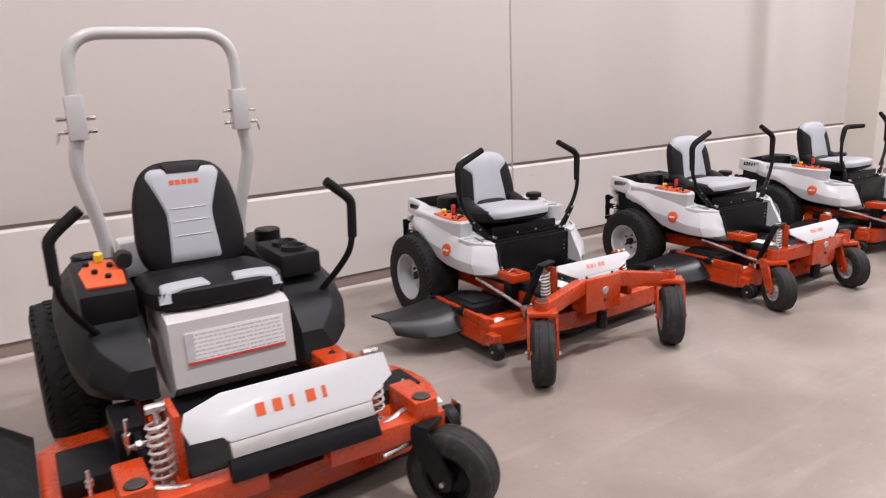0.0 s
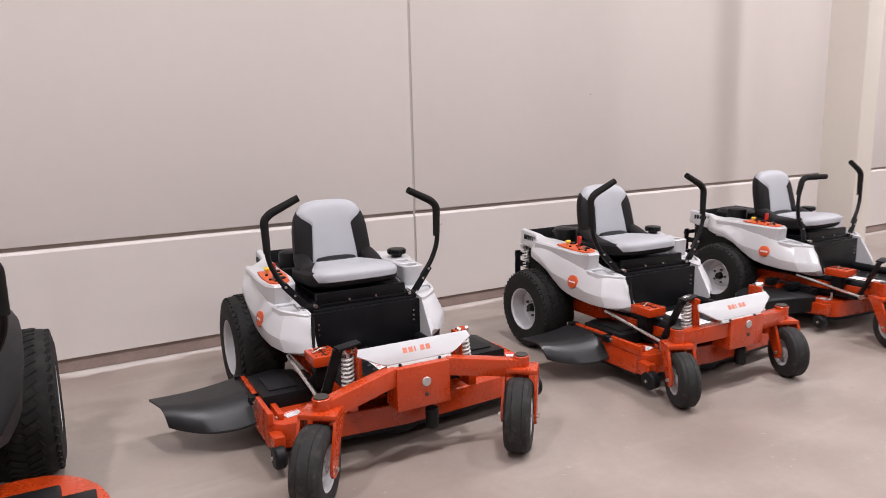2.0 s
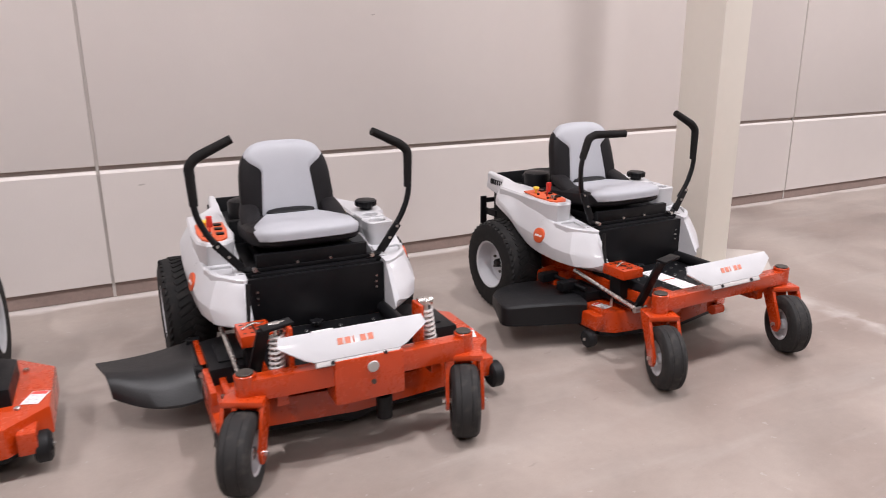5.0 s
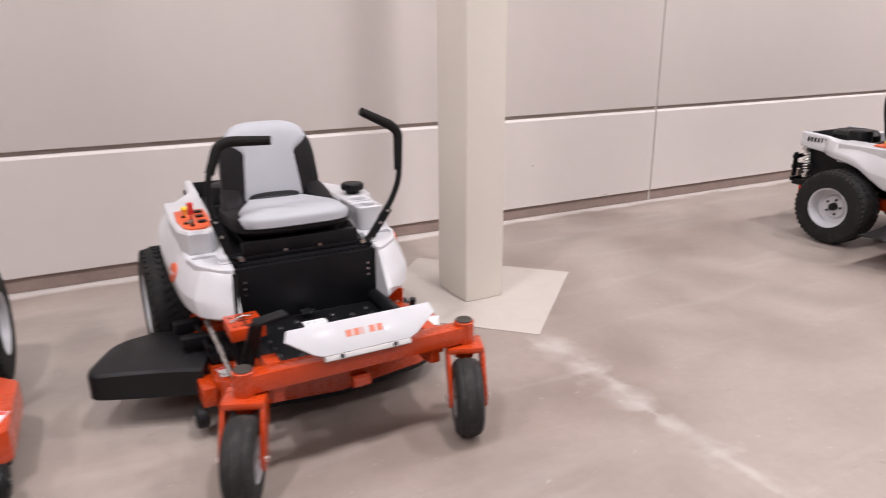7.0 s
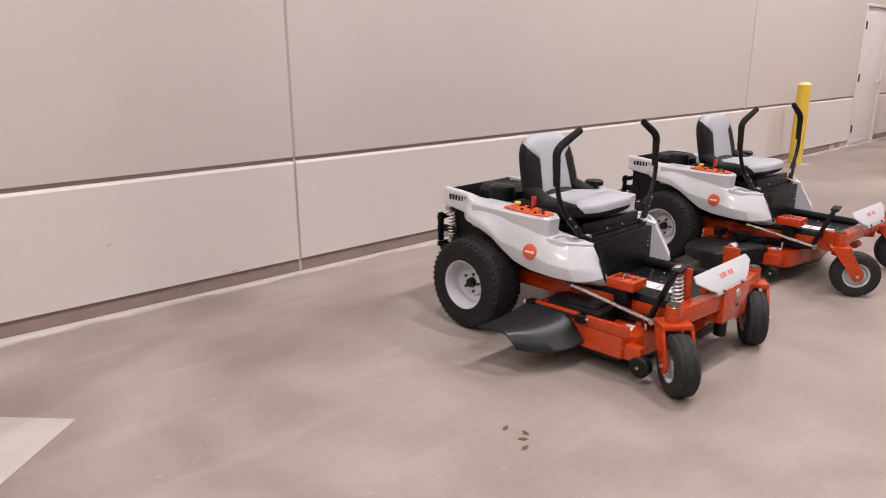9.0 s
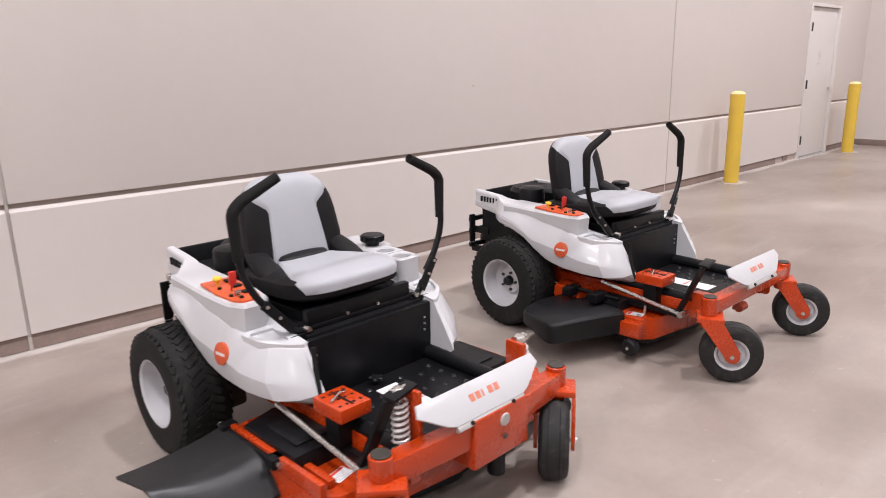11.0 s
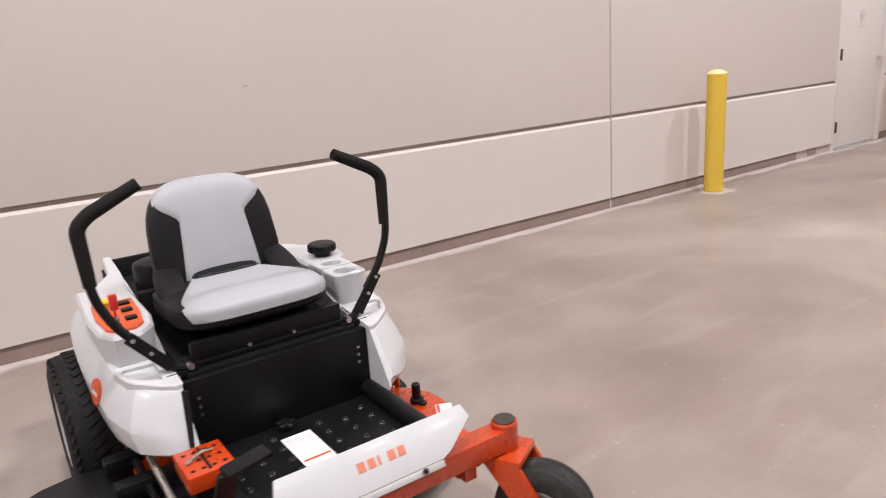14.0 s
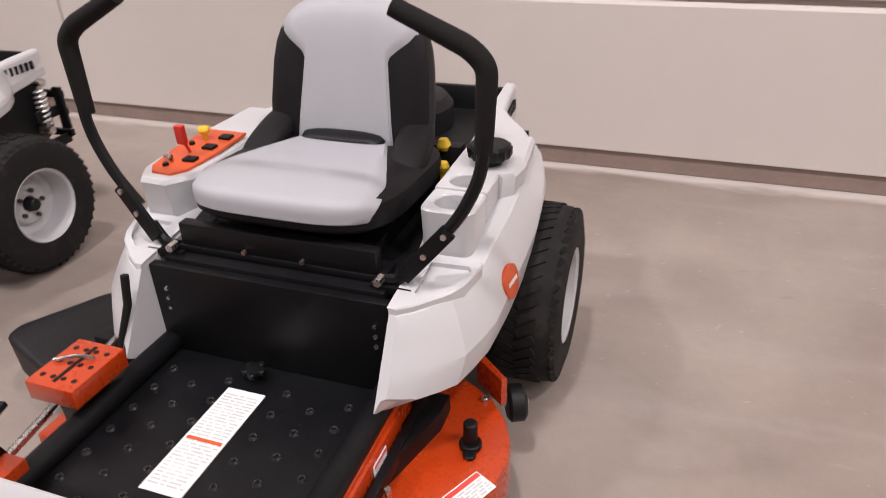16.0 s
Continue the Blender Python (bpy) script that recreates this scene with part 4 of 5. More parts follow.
def deck(parent, x0, x1, y0, y1, z, chamfer, round_right):
    """Cutting deck shell with a rolled top and open underside rim."""
    pts = [(x0, y0 + 0.05), (x0 + 0.06, y0)]
    pts += [(0.0, y0 - 0.05), (x1 - chamfer, y0)]
    if round_right:
        cx, cy, rx, ry = x1 - 0.26, (y0 + y1) / 2, 0.26, (y1 - y0) / 2
        pts = pts[:-1] + [(cx + rx * math.cos(a), cy + ry * math.sin(a)) for a in (radians(d) for d in range(-90, 91, 15))]
    else:
        pts += [(x1, y0 + chamfer), (x1, y1 - chamfer), (x1 - chamfer, y1)]
    pts += [(x0 + 0.08, y1), (x0, y1 - 0.08)]
    dk = part("cutting_deck", prism(pts, z - 0.105, z, 0.014), ORANGE, parent, "orange steel cutting deck")
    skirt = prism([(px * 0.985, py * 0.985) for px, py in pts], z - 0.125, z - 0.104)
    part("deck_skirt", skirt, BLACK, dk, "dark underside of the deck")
    return dk


def roller(parent, x, y, r=0.045, w=0.05, turn=0, z=None):
    z = r + 0.035 if z is None else z
    bm = add_lathe(bmesh.new(), [(0, w / 2), (r * 0.35, w / 2), (r * 0.4, w * 0.4), (r * 0.8, w * 0.45), (r, w * 0.3), (r, -w * 0.3), (r * 0.8, -w * 0.45), (0, -w / 2)], 22, pose(x, y, z, 0, 0, turn))
    ro = part("anti_scalp_roller", bm, PLASTIC, parent, "black anti-scalp roller")
    part("roller_bolt", add_rod(bmesh.new(), Vector((x, y, z)) - Matrix.Rotation(radians(turn), 3, "Z") @ Vector((w * 0.6, 0, 0)), Vector((x, y, z)) + Matrix.Rotation(radians(turn), 3, "Z") @ Vector((w * 0.6, 0, 0)), 0.008, 8), CHROME, ro)


def chute_box(parent):
    """Moulded box-shaped discharge chute."""
    m = pose(-0.458, -0.157, 0, 0, 0, -21.7)
    loops = []
    for x, dz, y0, dep in ((0.0, 0.0, 0.0, 0.39), (-0.12, 0.004, 0.0, 0.41), (-0.27, 0.0, 0.0, 0.385), (-0.345, -0.004, 0.001, 0.345), (-0.383, -0.008, 0.008, 0.31), (-0.401, -0.012, 0.026, 0.28), (-0.408, -0.016, 0.050, 0.26)):
        zt = 0.236 + dz
        loops.append([(x, y0, 0.128), (x, y0 - 0.004, zt - 0.014), (x, y0 + 0.003, zt - 0.004), (x, y0 + 0.014, zt), (x, dep - 0.02, zt - 0.015), (x, dep, zt - 0.03), (x, dep, 0.15)])
    bm = add_loft(bmesh.new(), loops)
    bmesh.ops.transform(bm, matrix=m, verts=bm.verts)
    ch = part("discharge_chute", bm, PLASTIC, parent, "black moulded discharge chute")
    hg = add_box(bmesh.new(), -0.50, -0.40, -0.02, 0.03, 0.25, 0.295, bevel=0.006)
    add_box(hg, -0.50, -0.40, 0.14, 0.19, 0.25, 0.295, bevel=0.006)
    add_rod(hg, (-0.42, -0.1, 0.275), (-0.42, 0.22, 0.275), 0.010)
    part("chute_hinge", hg, BLACK, ch)


def chute_flap(parent, x0, span=0.36, y0=-0.14, y1=0.20):
    """Sagging rubber discharge flap."""
    rows = []
    n, k = 10, 8
    for j in range(k + 1):
        v = j / k
        y = y0 + (y1 - y0) * v
        row = []
        for i in range(n + 1):
            u = i / n
            droop = -0.030 * u - 0.012 * math.sin(u * math.pi) - 0.105 * max(0.0, (0.34 - v) / 0.34) ** 1.4 * (1 - 0.35 * u * u)
            row.append((x0 - span * u * (0.86 + 0.14 * v), y + 0.15 * u * u * (1 - v), 0.236 + droop))
        rows.append(row)
    bm = bmesh.new()
    for off in (0.0, -0.010):
        g = [[bm.verts.new((x, y, z + off)) for x, y, z in row] for row in rows]
        for a, b in zip(g, g[1:]):
            for i in range(n):
                bm.faces.new((a[i], a[i + 1], b[i + 1], b[i]))
        if off == 0.0:
            up = g
    lo = g
    rim = [up[0][i] for i in range(n + 1)] + [up[j][n] for j in range(1, k + 1)] + [up[k][i] for i in range(n - 1, -1, -1)] + [up[j][0] for j in range(k - 1, 0, -1)]
    rim2 = [lo[0][i] for i in range(n + 1)] + [lo[j][n] for j in range(1, k + 1)] + [lo[k][i] for i in range(n - 1, -1, -1)] + [lo[j][0] for j in range(k - 1, 0, -1)]
    for i in range(len(rim)):
        j = (i + 1) % len(rim)
        bm.faces.new((rim[i], rim[j], rim2[j], rim2[i]))
    fl_ = part("discharge_flap", bm, FLAP, parent, "black rubber discharge flap")
    hg = bmesh.new()
    add_box(hg, x0 - 0.02, x0 + 0.035, y0 - 0.005, y0 + 0.045, 0.215, 0.25, bevel=0.005)
    add_box(hg, x0 - 0.02, x0 + 0.035, y1 - 0.04, y1, 0.215, 0.25, bevel=0.005)
    add_rod(hg, (x0, y0 - 0.01, 0.232), (x0, y1 + 0.01, 0.232), 0.008)
    part("flap_hinge", hg, BLACK, fl_)
    bm = bmesh.new()
    for y in (y0 - 0.012, y1 + 0.012):
        add_rod(bm, (x0, y - 0.008, 0.232), (x0, y + 0.008, 0.232), 0.011, 6)
    part("hinge_nut", bm, CHROME, fl_)


def floor_pan(parent, y0=-0.50, z=0.30):
    fp = part("floor_pan", box(-0.27, 0.27, y0, 0.0, z - 0.03, z, bevel=0.004), BLACK, parent, "black steel foot platform")
    grip_bumps(fp, z)
    bm = bmesh.new()
    add_tube(bm, [(-0.275, y0 + 0.02, z + 0.012), (-0.275, 0.0, z + 0.022)], 0.026, 12)
    add_tube(bm, [(0.275, y0 + 0.02, z + 0.012), (0.275, 0.0, z + 0.022)], 0.028, 12)
    part("side_tube", bm, BLACK, fp)
    lb = label_sheet(fp, pose(-0.022, -0.233, z + 0.001, 0, 0, 0), 0.091, 0.286, 30, 0.0)
    part("label_stripe", box(-0.040, 0.040, -0.012, -0.004, 0.0022, 0.0027, m=pose(-0.022, -0.233, z + 0.001)), ORANGE_TRIM, lb, smooth=False)
    kb = add_lathe(bmesh.new(), [(0.010, 0), (0.010, 0.016), (0.02, 0.018), (0.022, 0.028), (0, 0.034)], 10, pose(-0.03, -0.045, z) @ UPRIGHT)
    for k in range(5):
        a = 2 * math.pi * k / 5
        add_cyl(kb, -0.03 + 0.020 * math.cos(a), -0.045 + 0.020 * math.sin(a), z + 0.017, z + 0.030, 0.009, 8)
    part("platform_knob", kb, BLACK, fp, "black star knob")
    return fp


def height_control(parent, tall=0.0):
    """Orange deck-height box with holes, lift pedal and link rod."""
    ob_ = part("height_box", box(-0.372, -0.254, -0.300, -0.155, 0.368, 0.413 + tall, bevel=0.004), ORANGE, parent, "orange deck-height selector box")
    dots = bmesh.new()
    for i in range(4):
        for j in range(3):
            add_cyl(dots, -0.352 + i * 0.026, -0.272 + j * 0.044, 0.413 + tall, 0.4142 + tall, 0.006, 8, 0.0004)
    add_box(dots, -0.317, -0.309, -0.285, -0.170, 0.413 + tall, 0.4145 + tall)
    part("height_holes", dots, BLACK, ob_, smooth=False)
    part("selector_pin", add_tube(bmesh.new(), rounded([(-0.36, -0.235, 0.418 + tall), (-0.31, -0.215, 0.427 + tall), (-0.285, -0.205, 0.418 + tall)], 0.01), 0.004, 8), CHROME, ob_)
    part("box_bracket", box(-0.355, -0.285, -0.26, -0.19, 0.26, 0.368, bevel=0.004), BLACK, ob_)
    pd = bmesh.new()
    add_box(pd, -0.022, 0.022, -0.008, 0.008, -0.02, 0.25, bevel=0.004, m=pose(-0.362, -0.385, 0.262, 20, 10, 0))
    add_box(pd, -0.015, 0.095, -0.024, 0.024, -0.006, 0.006, bevel=0.004, m=pose(-0.316, -0.472, 0.499, 4, -4, 10))
    pe = part("lift_pedal", pd, BLACK, parent, "black deck-lift pedal")
    rd = add_tube(bmesh.new(), [(-0.398, 0.02, 0.338), (-0.392, -0.415, 0.268)], 0.0095, 8)
    add_rod(rd, (-0.405, -0.415, 0.268), (-0.335, -0.415, 0.268), 0.014, 8)
    part("lift_rod", rd, CHROME, pe, "zinc-plated lift rod")
    part("park_brake", add_tube(bmesh.new(), [(-0.315, -0.12, 0.36), (-0.300, -0.075, 0.46), (-0.296, -0.065, 0.53)], [0.006, 0.009, 0.009], 8), GRIP, parent, "black park-brake lever")


def chassis(parent):
    bm = bmesh.new()
    for s in (-1, 1):
        add_box(bm, s * 0.285 - 0.02, s * 0.285 + 0.02, -0.53, 0.98, 0.235, 0.31, bevel=0.005)
    add_box(bm, -0.285, 0.285, 0.52, 0.58, 0.22, 0.30, bevel=0.005)
    add_box(bm, -0.35, 0.35, 0.515, 0.565, 0.235, 0.29, bevel=0.005)
    part("main_frame", bm, ORANGE, parent, "orange steel main frame")
    part("seat_panel_front", box(-0.287, 0.287, -0.004, 0.02, 0.30, 0.525, bevel=0.004), BLACK, parent, "black steel front panel below the seat")
    part("seat_box", box(-0.262, 0.262, 0.02, 0.56, 0.30, 0.535, bevel=0.004), BLACK, parent)
    part("seat_crossbar", add_box(add_box(bmesh.new(), -0.235, 0.235, 0.055, 0.085, 0.548, 0.605, bevel=0.006), -0.25, 0.25, 0.05, 0.12, 0.535, 0.552, bevel=0.004), BLACK, parent, "black seat hinge bar")
    part("seat_plate", box(-0.20, 0.20, 0.14, 0.50, 0.535, 0.575, bevel=0.006), BLACK, parent)
    bo = bmesh.new()
    for s in (-1, 1):
        add_rod(bo, (s * 0.247, 0.05, 0.553), (s * 0.247, 0.025, 0.553), 0.010, 6)
        for z in (0.42, 0.445, 0.47):
            add_rod(bo, (s * 0.25, -0.003, z), (s * 0.25, -0.010, z), 0.005, 6)
        add_rod(bo, (s * 0.07, 0.052, 0.560), (s * 0.07, 0.044, 0.560), 0.006, 6)
    part("bolts", bo, CHROME, parent, "zinc bolts")
    rb = bmesh.new()
    for s in (-1, 1):
        add_box(rb, s * 0.30 - 0.006, s * 0.30 + 0.006, 0.90, 1.04, 0.42, 0.46, bevel=0.003)
        add_box(rb, s * 0.30 - 0.006, s * 0.30 + 0.006, 0.90, 1.04, 0.30, 0.34, bevel=0.003)
        add_box(rb, s * 0.31 - 0.02, s * 0.31 + 0.02, 1.02, 1.035, 0.36, 0.53, bevel=0.004)
    for z in (0.34, 0.43, 0.50):
        add_box(rb, -0.325, 0.325, 1.025, 1.045, z - 0.014, z + 0.014, bevel=0.004)
    part("rear_guard", rb, BLACK, parent, "black steel rear guard")
    ml = add_tube(bmesh.new(), [(-0.2, 1.02, 0.36), (0.2, 1.02, 0.36)], 0.05, 16)
    part("muffler", ml, STEEL_AND_SHADE, parent)
    tr = bmesh.new()
    for s in (-1, 1):
        add_box(tr, s * 0.36 - 0.07, s * 0.36 + 0.07, 0.42, 0.66, 0.16, 0.36, bevel=0.02)
    part("transmission", tr, STEEL_AND_SHADE, parent, "dark drive transmissions")


def white_mower(m, label, kind, headings, swing=0.0, chute_span=0.36):
    """kind S: straight beam and box chute; M: sprung front and flap; L: the wide sprung one."""
    t = thing("zero_turn_mower", m, label, "ride-on mower", "mowers along the wall")
    chassis(t)
    for s in (-1, 1):
        fender(t, s)
        wheel_rear(t, s, s * {"L": 0.452, "M": 0.478, "S": 0.460}[kind], {"L": 0.555, "M": 0.585, "S": 0.565}[kind], *((0.275, 0.235) if kind == "L" else (0.247, 0.205)))
    console(t)
    tank(t)
    engine(t)
    seat(t)
    lever(t, 1)
    if swing:
        lever(t, -1, (0.290, 0.04, 1.015), swing, 0.935)
    else:
        lever(t, -1)
    floor_pan(t)
    height_control(t)
    if kind == "L":
        # the body rides higher on the larger wheels
        for ob in t.children:
            if not ob.name.startswith("wheel"):
                ob.location.z += 0.018
    if kind == "S":
        px, py, r, w, trail, ztop = 0.392, -0.548, 0.137, 0.098, 0.105, 0.385
    elif kind == "M":
        px, py, r, w, trail, ztop = 0.402, -0.520, 0.137, 0.105, 0.09, 0.375
    else:
        px, py, r, w, trail, ztop = 0.462, -0.655, 0.162, 0.118, 0.10, 0.40
    for s, hd in zip((-1, 1), headings):
        caster(t, s * px, py, ztop, hd, r, w, trail)
    zb = ztop - 0.075
    if kind == "S":
        bm = add_box(bmesh.new(), -px, px, py - 0.032, py + 0.032, zb, zb + 0.062, bevel=0.006)
        for s in (-1, 1):
            add_box(bm, s * 0.285 - 0.025, s * 0.285 + 0.025, py, -0.42, zb - 0.03, zb + 0.05, bevel=0.006)
        part("front_axle", bm, ORANGE, t, "orange straight front axle beam")
        hb_ = add_box(bmesh.new(), -0.03, 0.03, -0.50, -0.49, 0.22, zb, bevel=0.003)
        add_tube(hb_, [(-0.03, -0.52, 0.235), (0.03, -0.52, 0.235)], 0.022, 12)
        part("deck_hanger", hb_, ORANGE, t)
        front_plate(t, pose(0, -0.600, 0.405, 55, 0, 0), 0.250, 0.15, 0.094, 0.135)
        dk = deck(t, -0.43, 0.535, -0.27, 0.22, 0.205, 0.1, True)
        label_sheet(dk, pose(0.483, -0.125, 0.2065, 0, 0, 62), 0.095, 0.055, 5, 0.25)
        label_sheet(dk, pose(-0.38, -0.17, 0.2065, 0, 0, 10), 0.05, 0.08, 5, 0.25)
        cv = prism([(0.262, -0.165), (0.322, -0.165), (0.375, 0.02), (0.375, 0.085), (0.262, 0.085)], 0.205, 0.252, 0.006)
        part("belt_cover", cv, BLACK, dk, "black belt cover")
        part("belt_cover", box(-0.42, -0.24, -0.10, 0.10, 0.205, 0.255, bevel=0.01), BLACK, dk)
        pn = cyl(0.450, -0.008, 0.205, 0.275, 0.015, 14, 0.004)
        add_cyl(pn, 0.450, -0.008, 0.205, 0.222, 0.024, 14)
        add_cyl(pn, 0.456, -0.036, 0.205, 0.216, 0.014, 8)
        part("deck_pin", pn, BLACK, dk)
        part("deck_shield", prism([(-0.25, -0.22), (0.25, -0.22), (0.25, 0.10), (-0.25, 0.10)], 0.205, 0.226, 0.004), BLACK, dk, "black belt shield under the platform")
        for s in (-1, 1):
            part("lift_arm", box(s * 0.325 - 0.010, s * 0.325 + 0.010, -0.36, 0.06, 0.228, 0.262, bevel=0.004), BLACK, t, "black deck lift arm")
            part("hanger_rod", add_rod(bmesh.new(), (s * 0.345, -0.20, 0.20), (s * 0.345, -0.20, 0.25), 0.007, 8), CHROME, t)
        for x, y in ((-0.40, -0.20), (-0.36, 0.05), (0.44, 0.14), (0.33, -0.22)):
            part("deck_bolt", add_cyl(bmesh.new(), x, y, 0.205, 0.216, 0.010, 6, 0.002), CHROME, dk, "zinc bolt head")
        fr = box(-0.480, -0.43, -0.25, -0.13, 0.12, 0.195, bevel=0.01)
        part("deck_corner", fr, ORANGE, dk)
        part("deck_hump", prism([(-0.43, 0.14), (-0.22, 0.10), (-0.20, 0.26), (-0.30, 0.34), (-0.42, 0.30)], 0.19, 0.272, 0.02), ORANGE, dk)
        chute_box(t)
        roller(t, -0.485, -0.215, 0.042, 0.05)
        roller(t, 0.495, 0.215, 0.045, 0.05, turn=25, z=0.15)
        part("deck_flange", prism([(0.40, 0.215), (0.475, 0.150), (0.485, 0.162), (0.412, 0.230)], 0.19, 0.262, 0.004), ORANGE, dk)
        part("frame_gusset", box(0.262, 0.312, -0.50, 0.02, 0.232, 0.298, bevel=0.005), ORANGE, t, "orange side rail")
        label_sheet(t, pose(0.3135, -0.16, 0.268, 90, 0, 90), 0.06, 0.036, 3, 0.3)
    else:
        big = kind == "L"
        bm = bmesh.new()
        for s in (-1, 1):
            a, b = Vector((s * px, py, zb + 0.022)), Vector((s * 0.115, -0.575, zb + (0.075 if big else 0.045)))
            d = b - a
            ang = math.degrees(math.atan2(d.y, d.x))
            ln_ = d.to_2d().length
            tilt = math.degrees(math.atan2(d.z, ln_))
            add_box(bm, 0, ln_, -0.03, 0.03, -0.042, 0.036, bevel=0.006, m=pose(a.x, a.y, a.z, 0, 0, ang) @ pose(0, 0, 0, 0, -tilt, 0))
        part("front_axle", bm, ORANGE, t, "orange two-armed front axle")
        ce = box(-0.125, 0.125, -0.615, -0.50, 0.245 if big else 0.235, 0.43 if big else 0.395, bevel=0.006)
        cb = part("axle_centre", ce, ORANGE, t, "orange axle centre box")
        md = add_lathe(bmesh.new(), [(0, 0.005), (0.018, 0.005), (0.021, 0.002), (0.021, -0.002)], 24, pose(0.01, -0.616, 0.355, 0, 0, -90))
        part("medallion", md, ALU, cb, "round grey metal medallion")
        part("pivot_bolt", add_rod(bmesh.new(), (0.01, -0.612, 0.30), (0.01, -0.622, 0.30), 0.009, 6), STEEL_AND_SHADE, cb)
        front_plate(t, pose(-0.035, -0.595, 0.410, 55, 0, 0) if not big else pose(0.0, -0.565, 0.450, 58, 0, 0), 0.255, 0.15, 0.092 if not big else 0.076, 0.135)
        for s in (-1, 1):
            spring(t, s * 0.287, -0.475, 0.325, 0.495, lean=-s * 0.012)
            br = box(s * 0.240 - 0.008, s * 0.240 + 0.008, -0.51, -0.43, 0.29, 0.50, bevel=0.006)
            part("shock_bracket", br, ORANGE, t)
            part("shock_cap", add_lathe(bmesh.new(), [(0, 0.016), (0.014, 0.013), (0.020, 0.004), (0.018, -0.008)], 14, pose(s * 0.275, -0.455, 0.497) @ UPRIGHT), ORANGE if big else CHROME, t)
            # rear shock beside the engine
            spring(t, s * 0.292, 0.945, 0.38, 0.565, r=0.02)
        xl, xr = (-0.60, 0.79) if big else (-0.50, 0.655)
        dk = deck(t, xl, xr, -0.38, 0.24, 0.20, 0.13, False)
        for s, x in ((-1, xl + 0.13), (1, xr - 0.23)):
            cv = prism([(x - 0.11, -0.20), (x + 0.11, -0.20), (x + 0.11, 0.08), (x + 0.02, 0.14), (x - 0.11, 0.10)], 0.20, 0.265, 0.010)
            part("belt_cover", cv, BLACK, dk, "black belt cover")
            lid = box(x - 0.07, x + 0.06, -0.15, 0.03, 0.265, 0.272, bevel=0.003)
            part("cover_lid", lid, PLASTIC, dk)
        rail = add_box(bmesh.new(), xl + 0.0, xl + 0.022, -0.36, 0.16, 0.20, 0.25, bevel=0.004)
        part("deck_rail", rail, ORANGE, dk)
        part("deck_rail", box(xl + 0.05, xl + 0.075, -0.33, 0.14, 0.20, 0.228, bevel=0.004), ORANGE, dk)
        part("deck_rib", box(xl + 0.16, xr - 0.20, -0.335, -0.305, 0.20, 0.226, bevel=0.006), ORANGE, dk, "raised orange rib across the deck")
        part("deck_shield", prism([(-0.30, -0.28), (0.30, -0.28), (0.34, 0.02), (-0.34, 0.02)], 0.20, 0.222, 0.004), BLACK, dk, "black belt shield under the platform")
        for s in (-1, 1):
            part("lift_arm", box(s * 0.325 - 0.011, s * 0.325 + 0.011, -0.40, 0.06, 0.222, 0.262, bevel=0.004), BLACK, t, "black deck lift arm")
            part("hanger_bolt", add_rod(bmesh.new(), (s * 0.318, -0.36, 0.242), (s * 0.352, -0.36, 0.242), 0.013, 6), CHROME, t, "zinc hanger bolt")
            part("hanger_rod", add_rod(bmesh.new(), (s * 0.345, -0.36, 0.19), (s * 0.345, -0.36, 0.25), 0.007, 8), CHROME, t)
        for x, y in ((xl + 0.05, -0.31), (xl + 0.26, -0.31), (xr - 0.10, -0.24), (xr - 0.10, 0.10), (xr - 0.33, -0.29), (xl + 0.03, 0.15)):
            part("deck_bolt", add_cyl(bmesh.new(), x, y, 0.20, 0.211, 0.011, 6, 0.002), CHROME, dk, "zinc bolt head")
        label_sheet(dk, pose(xr - 0.05, -0.17, 0.2015, 0, 0, -20), 0.06, 0.10, 6, 0.25)
        label_sheet(dk, pose(xl + 0.12, -0.29, 0.2015, 0, 0, 15), 0.075, 0.055, 4, 0.25)
        chute_flap(t, xl - 0.005, chute_span)
        roller(t, xl + 0.02, -0.425, 0.05, 0.055)
        roller(t, xr - 0.03, -0.37 if not big else -0.33, 0.055, 0.06)
        bk = add_box(bmesh.new(), xl + 0.0, xl + 0.05, -0.43, -0.35, 0.10, 0.17, bevel=0.006)
        add_box(bk, xr - 0.10, xr - 0.04, -0.38, -0.28, 0.09, 0.17, bevel=0.006)
        part("roller_bracket", bk, ORANGE, dk)
        bl = cyl(0, -0.30, 0.05, 0.10, 0.11, 24)
        add_cyl(bl, 0.08, -0.52, 0.10, 0.19, 0.03, 14)
        part("blade_spindle", bl, PLASTIC, dk)
    return t


MOWER_F = white_mower(pose(11.645, -2.07, 0, 0, 0, 0), "white and orange zero-turn mower with black box chute", "S", (-60, -60))
MOWER_E = white_mower(pose(9.795, -2.07, 0, 0, 0, 2.2), "white and orange zero-turn mower with rubber flap and front springs", "M", (230, 215))
MOWER_D = white_mower(pose(5.635, -1.735, 0, 0, 0, 1.0), "white and orange zero-turn mower beside column, one lever pushed inward", "S", (246, 247), swing=24)
MOWER_C = white_mower(pose(3.935, -1.70, 0, 0, 0, -1.8), "white and orange sprung zero-turn mower with drooping rubber flap", "M", (244, 247))
MOWER_B = white_mower(pose(2.142, -1.485, 0, 0, 0, -1.8), "wide white and orange sprung zero-turn mower with large casters", "L", (233, 230), chute_span=0.40)


